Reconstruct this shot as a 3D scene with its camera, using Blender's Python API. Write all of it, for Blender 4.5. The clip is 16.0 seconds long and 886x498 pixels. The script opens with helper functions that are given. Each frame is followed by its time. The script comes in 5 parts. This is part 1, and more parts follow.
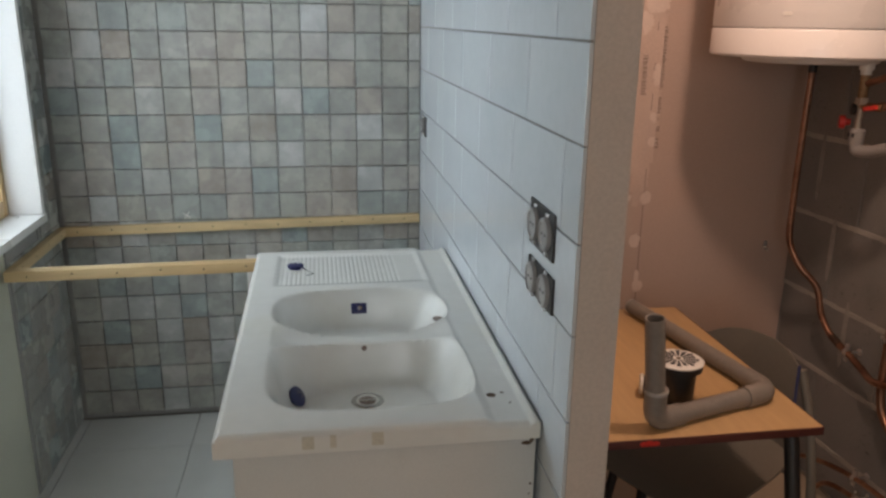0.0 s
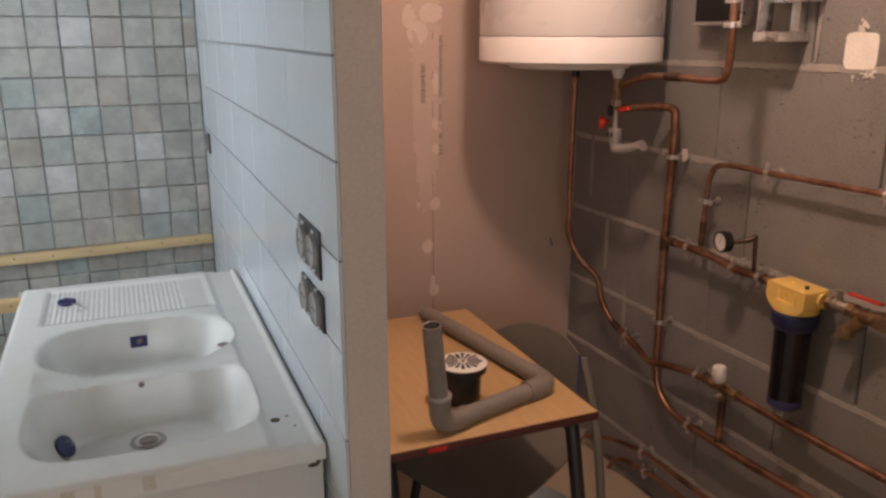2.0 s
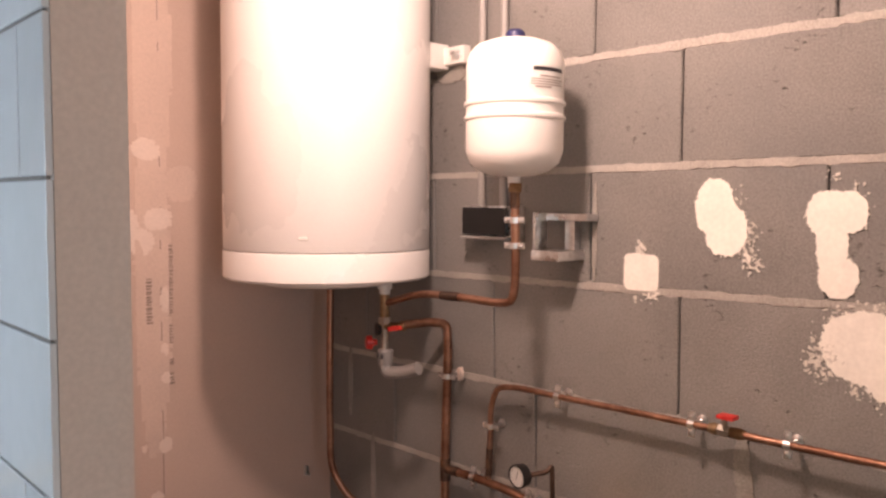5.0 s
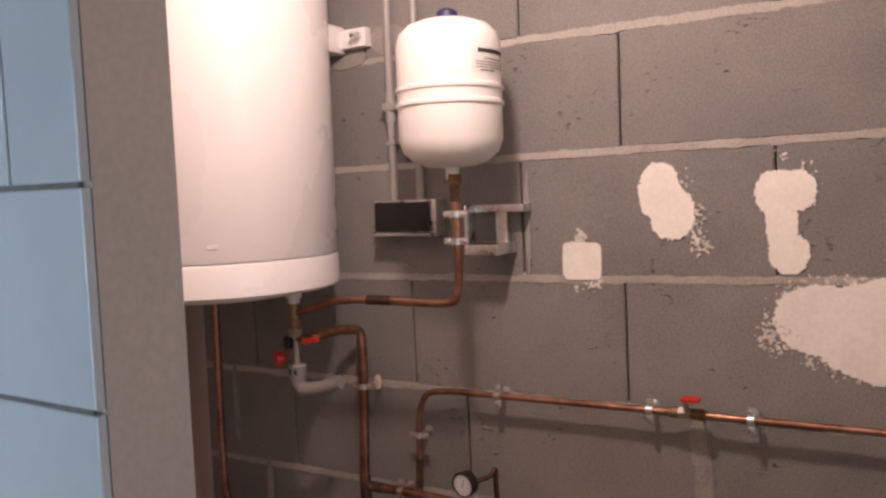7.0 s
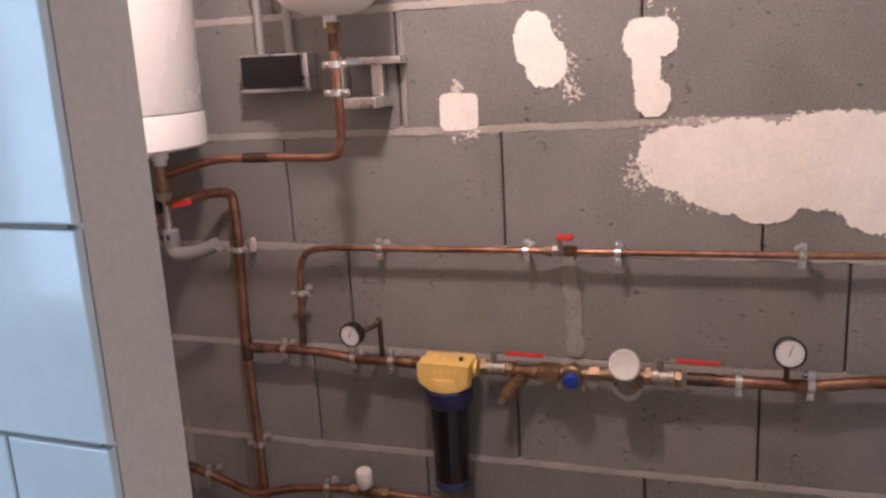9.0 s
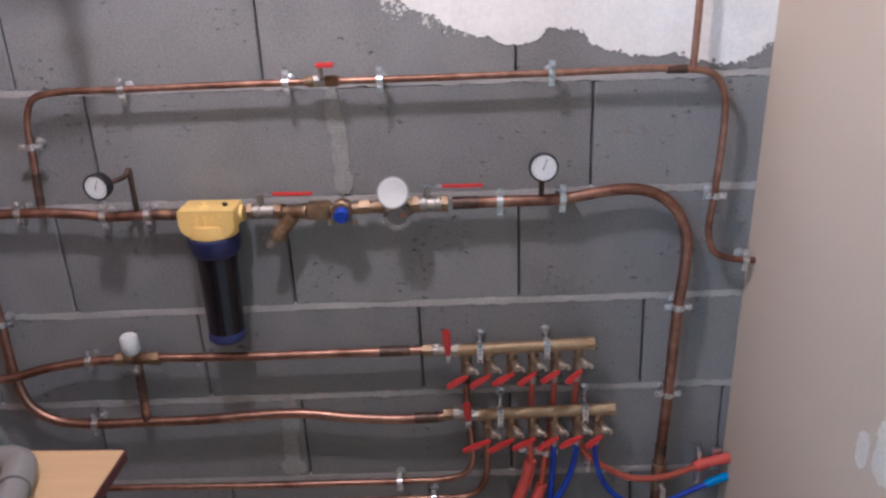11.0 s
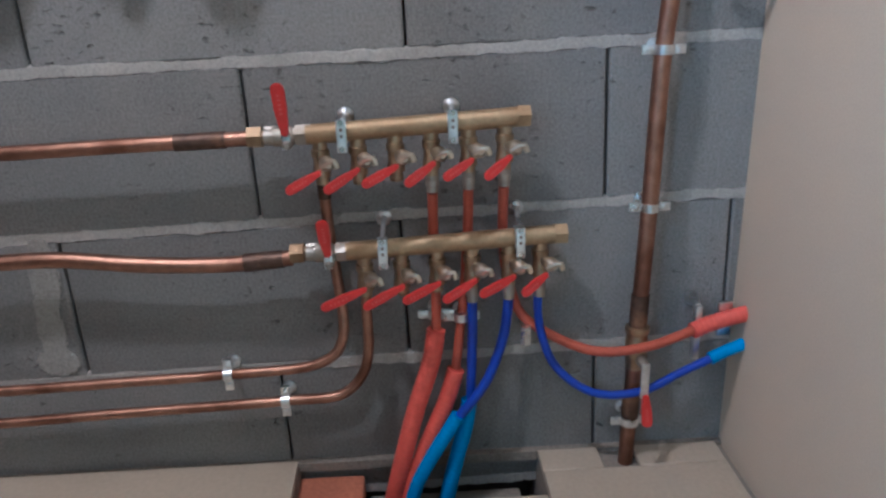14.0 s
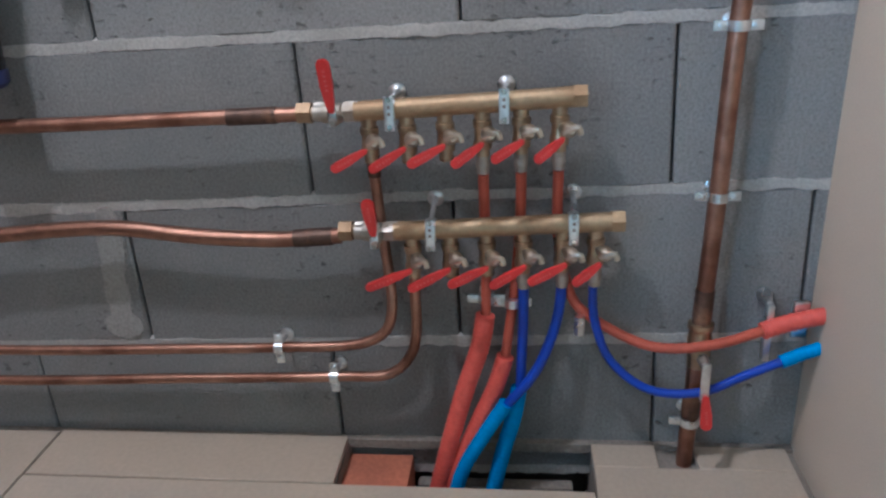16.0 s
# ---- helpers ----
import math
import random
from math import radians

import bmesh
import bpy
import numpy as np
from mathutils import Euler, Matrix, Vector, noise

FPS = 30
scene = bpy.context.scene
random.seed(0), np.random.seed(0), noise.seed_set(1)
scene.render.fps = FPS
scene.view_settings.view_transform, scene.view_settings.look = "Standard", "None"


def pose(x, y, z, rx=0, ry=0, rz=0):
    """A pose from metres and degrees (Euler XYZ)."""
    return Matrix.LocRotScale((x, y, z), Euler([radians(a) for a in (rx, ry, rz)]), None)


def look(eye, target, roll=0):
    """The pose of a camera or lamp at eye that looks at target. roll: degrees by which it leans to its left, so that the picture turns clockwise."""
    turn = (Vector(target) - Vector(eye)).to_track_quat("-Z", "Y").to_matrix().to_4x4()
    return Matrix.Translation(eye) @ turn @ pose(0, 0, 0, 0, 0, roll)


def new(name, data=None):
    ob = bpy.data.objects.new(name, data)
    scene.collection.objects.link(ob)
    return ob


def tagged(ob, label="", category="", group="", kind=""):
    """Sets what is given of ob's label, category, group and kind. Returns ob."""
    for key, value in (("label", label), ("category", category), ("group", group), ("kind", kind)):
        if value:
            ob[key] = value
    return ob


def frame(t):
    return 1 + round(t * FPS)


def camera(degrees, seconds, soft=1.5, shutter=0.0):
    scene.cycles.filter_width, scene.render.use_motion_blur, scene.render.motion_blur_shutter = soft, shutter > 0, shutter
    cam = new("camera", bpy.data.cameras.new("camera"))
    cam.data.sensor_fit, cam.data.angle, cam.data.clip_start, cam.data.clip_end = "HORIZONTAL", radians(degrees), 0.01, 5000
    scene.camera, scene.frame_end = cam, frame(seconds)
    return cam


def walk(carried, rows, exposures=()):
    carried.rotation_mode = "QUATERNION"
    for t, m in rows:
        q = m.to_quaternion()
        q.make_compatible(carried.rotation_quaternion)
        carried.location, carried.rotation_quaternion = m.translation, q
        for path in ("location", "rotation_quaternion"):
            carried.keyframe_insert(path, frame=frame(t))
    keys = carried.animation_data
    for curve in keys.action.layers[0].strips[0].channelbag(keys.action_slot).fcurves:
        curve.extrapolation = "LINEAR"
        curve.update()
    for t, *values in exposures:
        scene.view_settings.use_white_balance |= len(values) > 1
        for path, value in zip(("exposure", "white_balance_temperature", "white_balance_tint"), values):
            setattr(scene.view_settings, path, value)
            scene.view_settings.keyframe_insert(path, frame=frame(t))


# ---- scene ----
cam = camera(58.9, 16.0, soft=2.6)
PATH = [
    (0, (-0.045, 0.519, 1.501), (0.259, 2.414, 0.94), 0.8),
    (0.5, (-0.042, 0.511, 1.502), (0.4, 2.382, 0.953), 0.8),
    (1, (-0.004, 0.515, 1.501), (0.571, 2.35, 0.953), 0.5),
    (1.5, (0.034, 0.513, 1.5), (0.727, 2.306, 0.949), 0.5),
    (2, (0.065, 0.517, 1.51), (0.794, 2.299, 0.971), -0.0),
    (2.5, (0.118, 0.528, 1.512), (0.876, 2.318, 1.043), 0.5),
    (3, (0.154, 0.576, 1.508), (0.986, 2.336, 1.051), 0.5),
    (3.5, (0.148, 0.669, 1.533), (1.154, 2.343, 1.104), 0.4),
    (4, (0.13, 0.747, 1.556), (1.277, 2.346, 1.2), -0.3),
    (4.5, (0.127, 0.809, 1.594), (1.396, 2.337, 1.366), -0.6),
    (4.7, (0.129, 0.834, 1.607), (1.439, 2.336, 1.437), -0.2),
    (6.8, (0.037, 1.215, 1.625), (1.713, 2.3, 1.506), -2.1),
    (7, (0.031, 1.216, 1.621), (1.738, 2.249, 1.475), -2.1),
    (7.5, (0.015, 1.181, 1.621), (1.758, 2.143, 1.431), -1.7),
    (8, (-0.002, 1.162, 1.602), (1.754, 2.082, 1.34), -1.5),
    (8.5, (-0.025, 1.248, 1.601), (1.773, 2.039, 1.224), -1.9),
    (9, (-0.042, 1.309, 1.57), (1.798, 1.941, 1.107), -2.6),
    (9.5, (-0.04, 1.328, 1.549), (1.828, 1.765, 0.982), -2.4),
    (10, (-0.049, 1.336, 1.536), (1.819, 1.575, 0.864), -2.1),
    (10.2, (-0.046, 1.328, 1.528), (1.815, 1.506, 0.819), -1.9),
    (12.3, (-0.057, 1.299, 1.105), (1.81, 1.223, 0.391), -0.8),
    (12.5, (0.054, 1.277, 1.049), (1.91, 1.183, 0.31), -0.9),
    (13, (0.306, 1.219, 0.876), (2.178, 1.1, 0.182), -1.3),
    (13.5, (0.471, 1.193, 0.784), (2.35, 1.093, 0.105), -1.7),
    (14, (0.47, 1.192, 0.776), (2.346, 1.109, 0.087), -1.6),
    (14.5, (0.473, 1.181, 0.777), (2.355, 1.105, 0.104), -1.1),
    (15, (0.482, 1.159, 0.779), (2.361, 1.12, 0.096), -1.1),
    (15.5, (0.502, 1.12, 0.78), (2.368, 1.182, 0.064), -1.3),
    (16, (0.511, 1.103, 0.78), (2.352, 1.305, 0.026), -2.4),
]
walk(cam, [(t, look(eye, target, roll)) for t, eye, target, roll in PATH], exposures=[(0, -0.84, 7150, 17), (1.5, -0.70, 7250, 20), (2.5, -0.52, 7150, 22), (3.5, -0.22, 7150, 23), (4.5, -0.12, 6850, 22), (7, -0.75, 6150, 19), (8, -0.5, 5850, 16), (9, -0.26, 5700, 17), (10, 0.0, 5000, 12), (12.5, 0.35, 4400, 0), (16, 0.61, 4250, -4)])

# ---- world and light ----
world = bpy.data.worlds.new("world")
scene.world = world
world.use_nodes = True
sky = world.node_tree.nodes.new("ShaderNodeTexSky")
sky.sky_type, sky.sun_disc = "NISHITA", False
sky.sun_elevation, sky.sun_rotation = radians(38), radians(250)
world.node_tree.links.new(sky.outputs[0], world.node_tree.nodes["Background"].inputs[0])
world.node_tree.nodes["Background"].inputs[1].default_value = 0.15


def lamp(name, kind, energy, color, m):
    data = bpy.data.lights.new(name, kind)
    data.energy, data.color = energy, color
    ob = new(name, data)
    ob.matrix_world = m
    return data


bulb = lamp("ceiling_bulb_light", "POINT", 60, (1.0, 0.745, 0.605), pose(0.82, 1.73, 2.31))
bulb.shadow_soft_size = 0.055
daylight = lamp("window_daylight", "AREA", 28, (0.68, 0.86, 1.0), look((-1.215, 2.93, 1.45), (0.6, 2.93, 1.45)))
daylight.shape, daylight.size, daylight.size_y = "RECTANGLE", 1.08, 1.2
# unseen fill lamp added before the closed rear wall to brighten the alcove
roomlight = lamp("rear_room_fill", "AREA", 28, (0.80, 0.92, 1.0), look((-0.35, -1.38, 1.5), (0.2, 3.0, 0.9)))
roomlight.shape, roomlight.size, roomlight.size_y = "RECTANGLE", 1.0, 1.2

# ---- materials ----


def material(name, base, rough=0.5, metal=0.0, fine=180.0, coarse=5.0, var=0.18, bump=0.15, dist=0.002, second=None, amount=0.5, rand=0.0, stretch=(1, 1, 1), spec=0.5, coat=0.0):
    """Principled surface with a fine grain and broad stains; second is a colour that the stains run to."""
    m = bpy.data.materials.new(name)
    m.use_nodes = True
    n, l = m.node_tree.nodes, m.node_tree.links
    p = n["Principled BSDF"]
    geo = n.new("ShaderNodeNewGeometry")
    mapping = n.new("ShaderNodeMapping")
    mapping.inputs["Scale"].default_value = stretch
    l.new(geo.outputs["Position"], mapping.inputs[0])
    a, b = n.new("ShaderNodeTexNoise"), n.new("ShaderNodeTexNoise")
    a.inputs["Scale"].default_value, b.inputs["Scale"].default_value = fine, coarse
    a.inputs["Detail"].default_value, b.inputs["Detail"].default_value = 4, 5
    for t in (a, b):
        l.new(mapping.outputs[0], t.inputs["Vector"])
    add = n.new("ShaderNodeMath")
    add.operation = "ADD"
    l.new(a.outputs[0], add.inputs[0])
    l.new(b.outputs[0], add.inputs[1])
    rng = n.new("ShaderNodeMapRange")
    rng.inputs[1].default_value, rng.inputs[2].default_value = 0.7, 1.3
    rng.inputs[3].default_value, rng.inputs[4].default_value = 1 - var, 1 + var
    l.new(add.outputs[0], rng.inputs[0])
    hue = n.new("ShaderNodeHueSaturation")
    hue.inputs["Color"].default_value = (*base, 1)
    l.new(rng.outputs[0], hue.inputs["Value"])
    if second:
        mix = n.new("ShaderNodeMix")
        mix.data_type = "RGBA"
        mix.inputs[6].default_value, mix.inputs[7].default_value = (*base, 1), (*second, 1)
        ramp = n.new("ShaderNodeMapRange")
        ramp.inputs[1].default_value, ramp.inputs[2].default_value = 0.62 - 0.25 * amount, 0.80 - 0.25 * amount
        l.new(b.outputs[0], ramp.inputs[0])
        l.new(ramp.outputs[0], mix.inputs[0])
        l.new(mix.outputs[2], hue.inputs["Color"])
    out = hue.outputs[0]
    if rand:
        info = n.new("ShaderNodeObjectInfo")
        r2 = n.new("ShaderNodeMapRange")
        r2.inputs[3].default_value, r2.inputs[4].default_value = 1 - rand, 1 + rand
        l.new(info.outputs["Random"], r2.inputs[0])
        h2 = n.new("ShaderNodeHueSaturation")
        l.new(out, h2.inputs["Color"])
        l.new(r2.outputs[0], h2.inputs["Value"])
        out = h2.outputs[0]
    l.new(out, p.inputs["Base Color"])
    rr = n.new("ShaderNodeMapRange")
    rr.inputs[1].default_value, rr.inputs[2].default_value = 0.3, 0.7
    rr.inputs[3].default_value, rr.inputs[4].default_value = max(0.02, rough * 0.82), min(1, rough * 1.18)
    l.new(b.outputs[0], rr.inputs[0])
    l.new(rr.outputs[0], p.inputs["Roughness"])
    p.inputs["Metallic"].default_value = metal
    p.inputs["Specular IOR Level"].default_value = spec
    p.inputs["Coat Weight"].default_value = coat
    if bump:
        bm_ = n.new("ShaderNodeBump")
        bm_.inputs["Strength"].default_value, bm_.inputs["Distance"].default_value = bump, dist
        l.new(a.outputs[0], bm_.inputs["Height"])
        l.new(bm_.outputs[0], p.inputs["Normal"])
    return m


def block_material():
    """Grey aggregate block: coarse grain, dark pits, broad damp stains."""
    m = material("concrete_block", (0.250, 0.241, 0.231), 0.95, fine=240, coarse=3.2, var=0.27, bump=0.5, dist=0.003, second=(0.192, 0.188, 0.184), amount=0.5, rand=0.09, spec=0.2)
    n, l = m.node_tree.nodes, m.node_tree.links
    p = n["Principled BSDF"]
    geo = n.new("ShaderNodeNewGeometry")
    pits = n.new("ShaderNodeTexNoise")
    pits.inputs["Scale"].default_value, pits.inputs["Detail"].default_value = 95, 4
    flat = n.new("ShaderNodeMapping")
    flat.inputs["Scale"].default_value = (1, 0.55, 1.15)
    l.new(geo.outputs["Position"], flat.inputs[0])
    l.new(flat.outputs[0], pits.inputs["Vector"])
    r = n.new("ShaderNodeMapRange")
    r.inputs[1].default_value, r.inputs[2].default_value = 0.27, 0.40
    patchy = n.new("ShaderNodeTexNoise")
    patchy.inputs["Scale"].default_value, patchy.inputs["Detail"].default_value = 9, 3
    l.new(geo.outputs["Position"], patchy.inputs["Vector"])
    shift = n.new("ShaderNodeMapRange")
    shift.inputs[1].default_value, shift.inputs[2].default_value, shift.inputs[3].default_value, shift.inputs[4].default_value = 0.36, 0.64, -0.008, 0.14
    l.new(patchy.outputs[0], shift.inputs[0])
    total = n.new("ShaderNodeMath")
    l.new(pits.outputs[0], total.inputs[0])
    l.new(shift.outputs[0], total.inputs[1])
    l.new(total.outputs[0], r.inputs[0])
    old = p.inputs["Base Color"].links[0].from_socket
    mix = n.new("ShaderNodeMix")
    mix.data_type = "RGBA"
    mix.inputs[6].default_value = (0.125, 0.118, 0.110, 1)
    l.new(r.outputs[0], mix.inputs[0])
    l.new(old, mix.inputs[7])
    l.new(mix.outputs[2], p.inputs["Base Color"])
    b2 = n.new("ShaderNodeBump")
    b2.inputs["Strength"].default_value, b2.inputs["Distance"].default_value = 0.8, 0.004
    l.new(r.outputs[0], b2.inputs["Height"])
    l.new(p.inputs["Normal"].links[0].from_socket, b2.inputs["Normal"])
    l.new(b2.outputs[0], p.inputs["Normal"])
    return m


def zellige_material():
    """Glazed square tile whose colour changes from tile to tile."""
    m = material("glazed_square_tile", (0.5, 0.5, 0.48), 0.26, fine=30, coarse=9, var=0.17, bump=0.10, dist=0.004)
    n, l = m.node_tree.nodes, m.node_tree.links
    p = n["Principled BSDF"]
    info = n.new("ShaderNodeObjectInfo")
    ramp = n.new("ShaderNodeValToRGB")
    stops = [(0.0, (0.378, 0.37, 0.327)), (0.17, (0.327, 0.348, 0.327)), (0.32, (0.378, 0.344, 0.301)), (0.46, (0.288, 0.34, 0.335)), (0.6, (0.365, 0.37, 0.331)), (0.74, (0.344, 0.305, 0.262)), (0.87, (0.456, 0.469, 0.456)), (1.0, (0.344, 0.335, 0.297))]
    while len(ramp.color_ramp.elements) < len(stops):
        ramp.color_ramp.elements.new(0.5)
    for e, (pos, c) in zip(ramp.color_ramp.elements, stops):
        e.position, e.color = pos, (*c, 1)
    l.new(info.outputs["Random"], ramp.inputs[0])
    hue = [x for x in n if x.type == "HUE_SAT"][0]
    l.new(ramp.outputs[0], hue.inputs["Color"])
    return m


def clear_glass():
    m = bpy.data.materials.new("clear_glass")
    m.use_nodes = True
    p = m.node_tree.nodes["Principled BSDF"]
    p.inputs["Base Color"].default_value = (0.95, 0.97, 0.97, 1)
    p.inputs["Roughness"].default_value = 0.03
    p.inputs["Transmission Weight"].default_value = 1.0
    p.inputs["IOR"].default_value = 1.45
    return m


M_BLOCK = block_material()
M_MORTAR = material("mortar", (0.42, 0.395, 0.365), 0.95, fine=220, coarse=8, var=0.22, bump=0.6, dist=0.003, spec=0.2)
M_GAP = material("dark_joint", (0.06, 0.055, 0.05), 0.95, var=0.2)
M_FILLER = material("white_filler", (0.86, 0.83, 0.77), 0.85, fine=120, coarse=14, var=0.07, bump=0.3, dist=0.002, spec=0.3)
M_THIN = material("thin_dusty_filler", (0.66, 0.63, 0.58), 0.9, fine=160, coarse=20, var=0.25, bump=0.3, spec=0.2)
M_SMEAR = material("dried_mortar_run", (0.335, 0.317, 0.29), 0.95, fine=220, coarse=14, var=0.25, bump=0.6, dist=0.003, second=(0.29, 0.275, 0.255), amount=0.4, spec=0.2)
M_ENDDAB = material("warm_filler_dab", (0.66, 0.595, 0.51), 0.85, fine=120, coarse=14, var=0.1, bump=0.2, dist=0.001, spec=0.3)
M_PINKBOARD = material("pink_plasterboard", (0.50, 0.385, 0.325), 0.85, fine=300, coarse=2.5, var=0.07, bump=0.08, dist=0.001, spec=0.3)
M_BOARD = material("beige_plasterboard", (0.54, 0.435, 0.325), 0.82, fine=300, coarse=2.2, var=0.06, bump=0.08, dist=0.001, spec=0.3)
M_POST = material("bare_stud_face", (0.54, 0.475, 0.42), 0.75, fine=150, coarse=4, var=0.09, bump=0.12, dist=0.001)
M_PAINT = material("white_wall_paint", (0.72, 0.70, 0.66), 0.8, var=0.06, bump=0.08)
M_GREENWALL = material("pale_render", (0.55, 0.56, 0.46), 0.85, fine=150, coarse=3, var=0.09, bump=0.25)
# unseen ceiling: dark colour chosen to cut bounce and harden the bulb's shadows
M_CEIL = material("dark_unseen_ceiling", (0.27, 0.245, 0.22), 0.85, var=0.05, bump=0.05)
M_ZELLIGE = zellige_material()
M_WHITETILE = material("white_glazed_tile", (0.57, 0.61, 0.635), 0.10, fine=40, coarse=5, var=0.03, bump=0.03, dist=0.002, rand=0.03, second=(0.53, 0.575, 0.60), amount=0.5)
M_GROUTDARK = material("dark_grout", (0.19, 0.18, 0.17), 0.9, var=0.2)
M_GROUT = material("grey_grout", (0.30, 0.295, 0.28), 0.9, var=0.2)
M_FLOORTILE = material("beige_floor_tile", (0.44, 0.365, 0.275), 0.42, fine=120, coarse=4, var=0.08, bump=0.06, dist=0.001, second=(0.37, 0.315, 0.25), amount=0.4, rand=0.04)
M_FLOORWHITE = material("pale_floor_tile", (0.60, 0.60, 0.57), 0.35, coarse=6, var=0.06, bump=0.05, rand=0.04)
M_SCREED = material("cement_screed", (0.24, 0.21, 0.175), 0.95, fine=160, coarse=7, var=0.25, bump=0.5, dist=0.004)
M_SINK = material("white_ceramic", (0.74, 0.73, 0.685), 0.22, fine=30, coarse=4, var=0.03, bump=0.0, second=(0.72, 0.70, 0.63), amount=0.3)
M_CABINET = material("white_laminate", (0.68, 0.67, 0.635), 0.4, coarse=6, var=0.04, bump=0.03, second=(0.60, 0.585, 0.54), amount=0.15)
M_ENAMEL = material("white_enamel", (0.87, 0.84, 0.82), 0.28, coarse=3, var=0.02, bump=0.0)
M_VESSEL = material("white_painted_steel", (0.83, 0.81, 0.78), 0.32, coarse=5, var=0.02, bump=0.02)
M_COPPER = material("copper", (0.43, 0.243, 0.168), 0.47, 1.0, fine=55, coarse=9, var=0.25, bump=0.06, dist=0.001, second=(0.20, 0.10, 0.065), amount=0.72)
M_BURNT = material("scorched_copper", (0.13, 0.085, 0.065), 0.55, 0.9, fine=70, coarse=16, var=0.35, bump=0.1, second=(0.34, 0.19, 0.11), amount=0.3)
M_BRASS = material("brass", (0.36, 0.255, 0.155), 0.60, 1.0, fine=90, coarse=16, var=0.2, bump=0.06, dist=0.001, second=(0.22, 0.135, 0.075), amount=0.6)
M_OUTLET = material("dull_plated_brass", (0.46, 0.36, 0.24), 0.34, 1.0, fine=80, coarse=22, var=0.2, bump=0.05, second=(0.30, 0.21, 0.13), amount=0.5)
M_RAWBRASS = material("raw_brass_bar", (0.43, 0.315, 0.185), 0.52, 0.75, fine=140, coarse=10, var=0.18, bump=0.15, dist=0.001, second=(0.33, 0.225, 0.125), amount=0.5)
M_NICKEL = material("nickel_plated", (0.44, 0.40, 0.35), 0.56, 1.0, fine=70, coarse=18, var=0.2, bump=0.05, second=(0.34, 0.29, 0.23), amount=0.4)
M_ZINC = material("galvanised_steel", (0.78, 0.79, 0.80), 0.30, 1.0, fine=90, coarse=22, var=0.18, bump=0.05)
M_RED = material("red_lever_plastic", (0.55, 0.028, 0.022), 0.38, coarse=20, var=0.1, bump=0.03)
M_REDPRINT = material("worn_print", (0.62, 0.12, 0.10), 0.5, var=0.1, bump=0)
M_REDPEX = material("red_plastic_pipe", (0.42, 0.085, 0.045), 0.45, coarse=18, var=0.14, bump=0.03, second=(0.30, 0.06, 0.035), amount=0.3)
M_REDSLEEVE = material("red_corrugated_sleeve", (0.66, 0.10, 0.07), 0.5, coarse=18, var=0.1, bump=0.05)
M_BLUEPEX = material("blue_plastic_pipe", (0.015, 0.05, 0.40), 0.4, coarse=18, var=0.12, bump=0.03)
M_BLUESLEEVE = material("light_blue_sleeve", (0.015, 0.26, 0.66), 0.45, coarse=18, var=0.1, bump=0.05)
M_YELLOW = material("yellow_plastic", (0.83, 0.57, 0.17), 0.45, coarse=10, var=0.08, bump=0.05)
M_NAVY = material("navy_plastic", (0.022, 0.026, 0.095), 0.42, var=0.12, bump=0.04)
M_SMOKE = material("dark_smoked_plastic", (0.010, 0.008, 0.010), 0.16, coarse=8, var=0.2, bump=0.02)
M_BLACK = material("black_plastic", (0.014, 0.013, 0.013), 0.4, var=0.2, bump=0.05)
M_GREYPVC = material("grey_pvc", (0.205, 0.185, 0.165), 0.42, fine=90, coarse=8, var=0.1, bump=0.03)
M_LIGHTPVC = material("light_grey_pvc", (0.33, 0.32, 0.31), 0.45, var=0.08, bump=0.03)
M_PLASTICWHITE = material("white_plastic", (0.74, 0.72, 0.68), 0.4, var=0.05, bump=0.02)
M_DIAL = material("dial_card", (0.74, 0.74, 0.72), 0.35, var=0.04, bump=0)
M_INK = material("dark_ink", (0.03, 0.03, 0.035), 0.6, var=0.1, bump=0)
M_GREYINK = material("faded_board_ink", (0.24, 0.18, 0.155), 0.8, var=0.15, bump=0)
M_DESK = material("beech_laminate", (0.50, 0.325, 0.16), 0.42, fine=70, coarse=7, var=0.09, bump=0.04, stretch=(1, 0.12, 1), rand=0.0)
M_DESKEDGE = material("dark_red_edge", (0.085, 0.022, 0.018), 0.5, var=0.2, bump=0.03)
M_STEELDARK = material("dark_painted_steel", (0.022, 0.019, 0.018), 0.42, var=0.2, bump=0.03)
M_SHELL = material("grey_green_shell_plastic", (0.155, 0.14, 0.115), 0.5, fine=150, coarse=6, var=0.08, bump=0.05)
M_POSTGREY = material("grey_coated_tube", (0.17, 0.155, 0.13), 0.5, var=0.08, bump=0.03)
M_TRAP = material("grey_trap_plastic", (0.24, 0.23, 0.225), 0.42, var=0.08, bump=0.03)
M_PINE = material("pine_batten", (0.66, 0.48, 0.26), 0.6, fine=60, coarse=9, var=0.14, bump=0.12, dist=0.001, stretch=(0.12, 0.12, 1), second=(0.56, 0.36, 0.17), amount=0.35)
M_OAKFRAME = material("varnished_window_wood", (0.60, 0.40, 0.20), 0.4, fine=60, coarse=9, var=0.14, bump=0.08, stretch=(1, 1, 0.1))
M_BRICK = material("orange_brick", (0.40, 0.14, 0.075), 0.9, fine=140, coarse=14, var=0.22, bump=0.4)
M_GLASS = clear_glass()
M_RUST = material("rust_stain", (0.12, 0.07, 0.04), 0.9, var=0.3)
M_TAPE = material("brown_tape_residue", (0.60, 0.56, 0.46), 0.6, var=0.12)
M_HUB = material("worn_nickel_hub", (0.66, 0.58, 0.47), 0.34, 1.0, fine=70, coarse=18, var=0.15, bump=0.05)
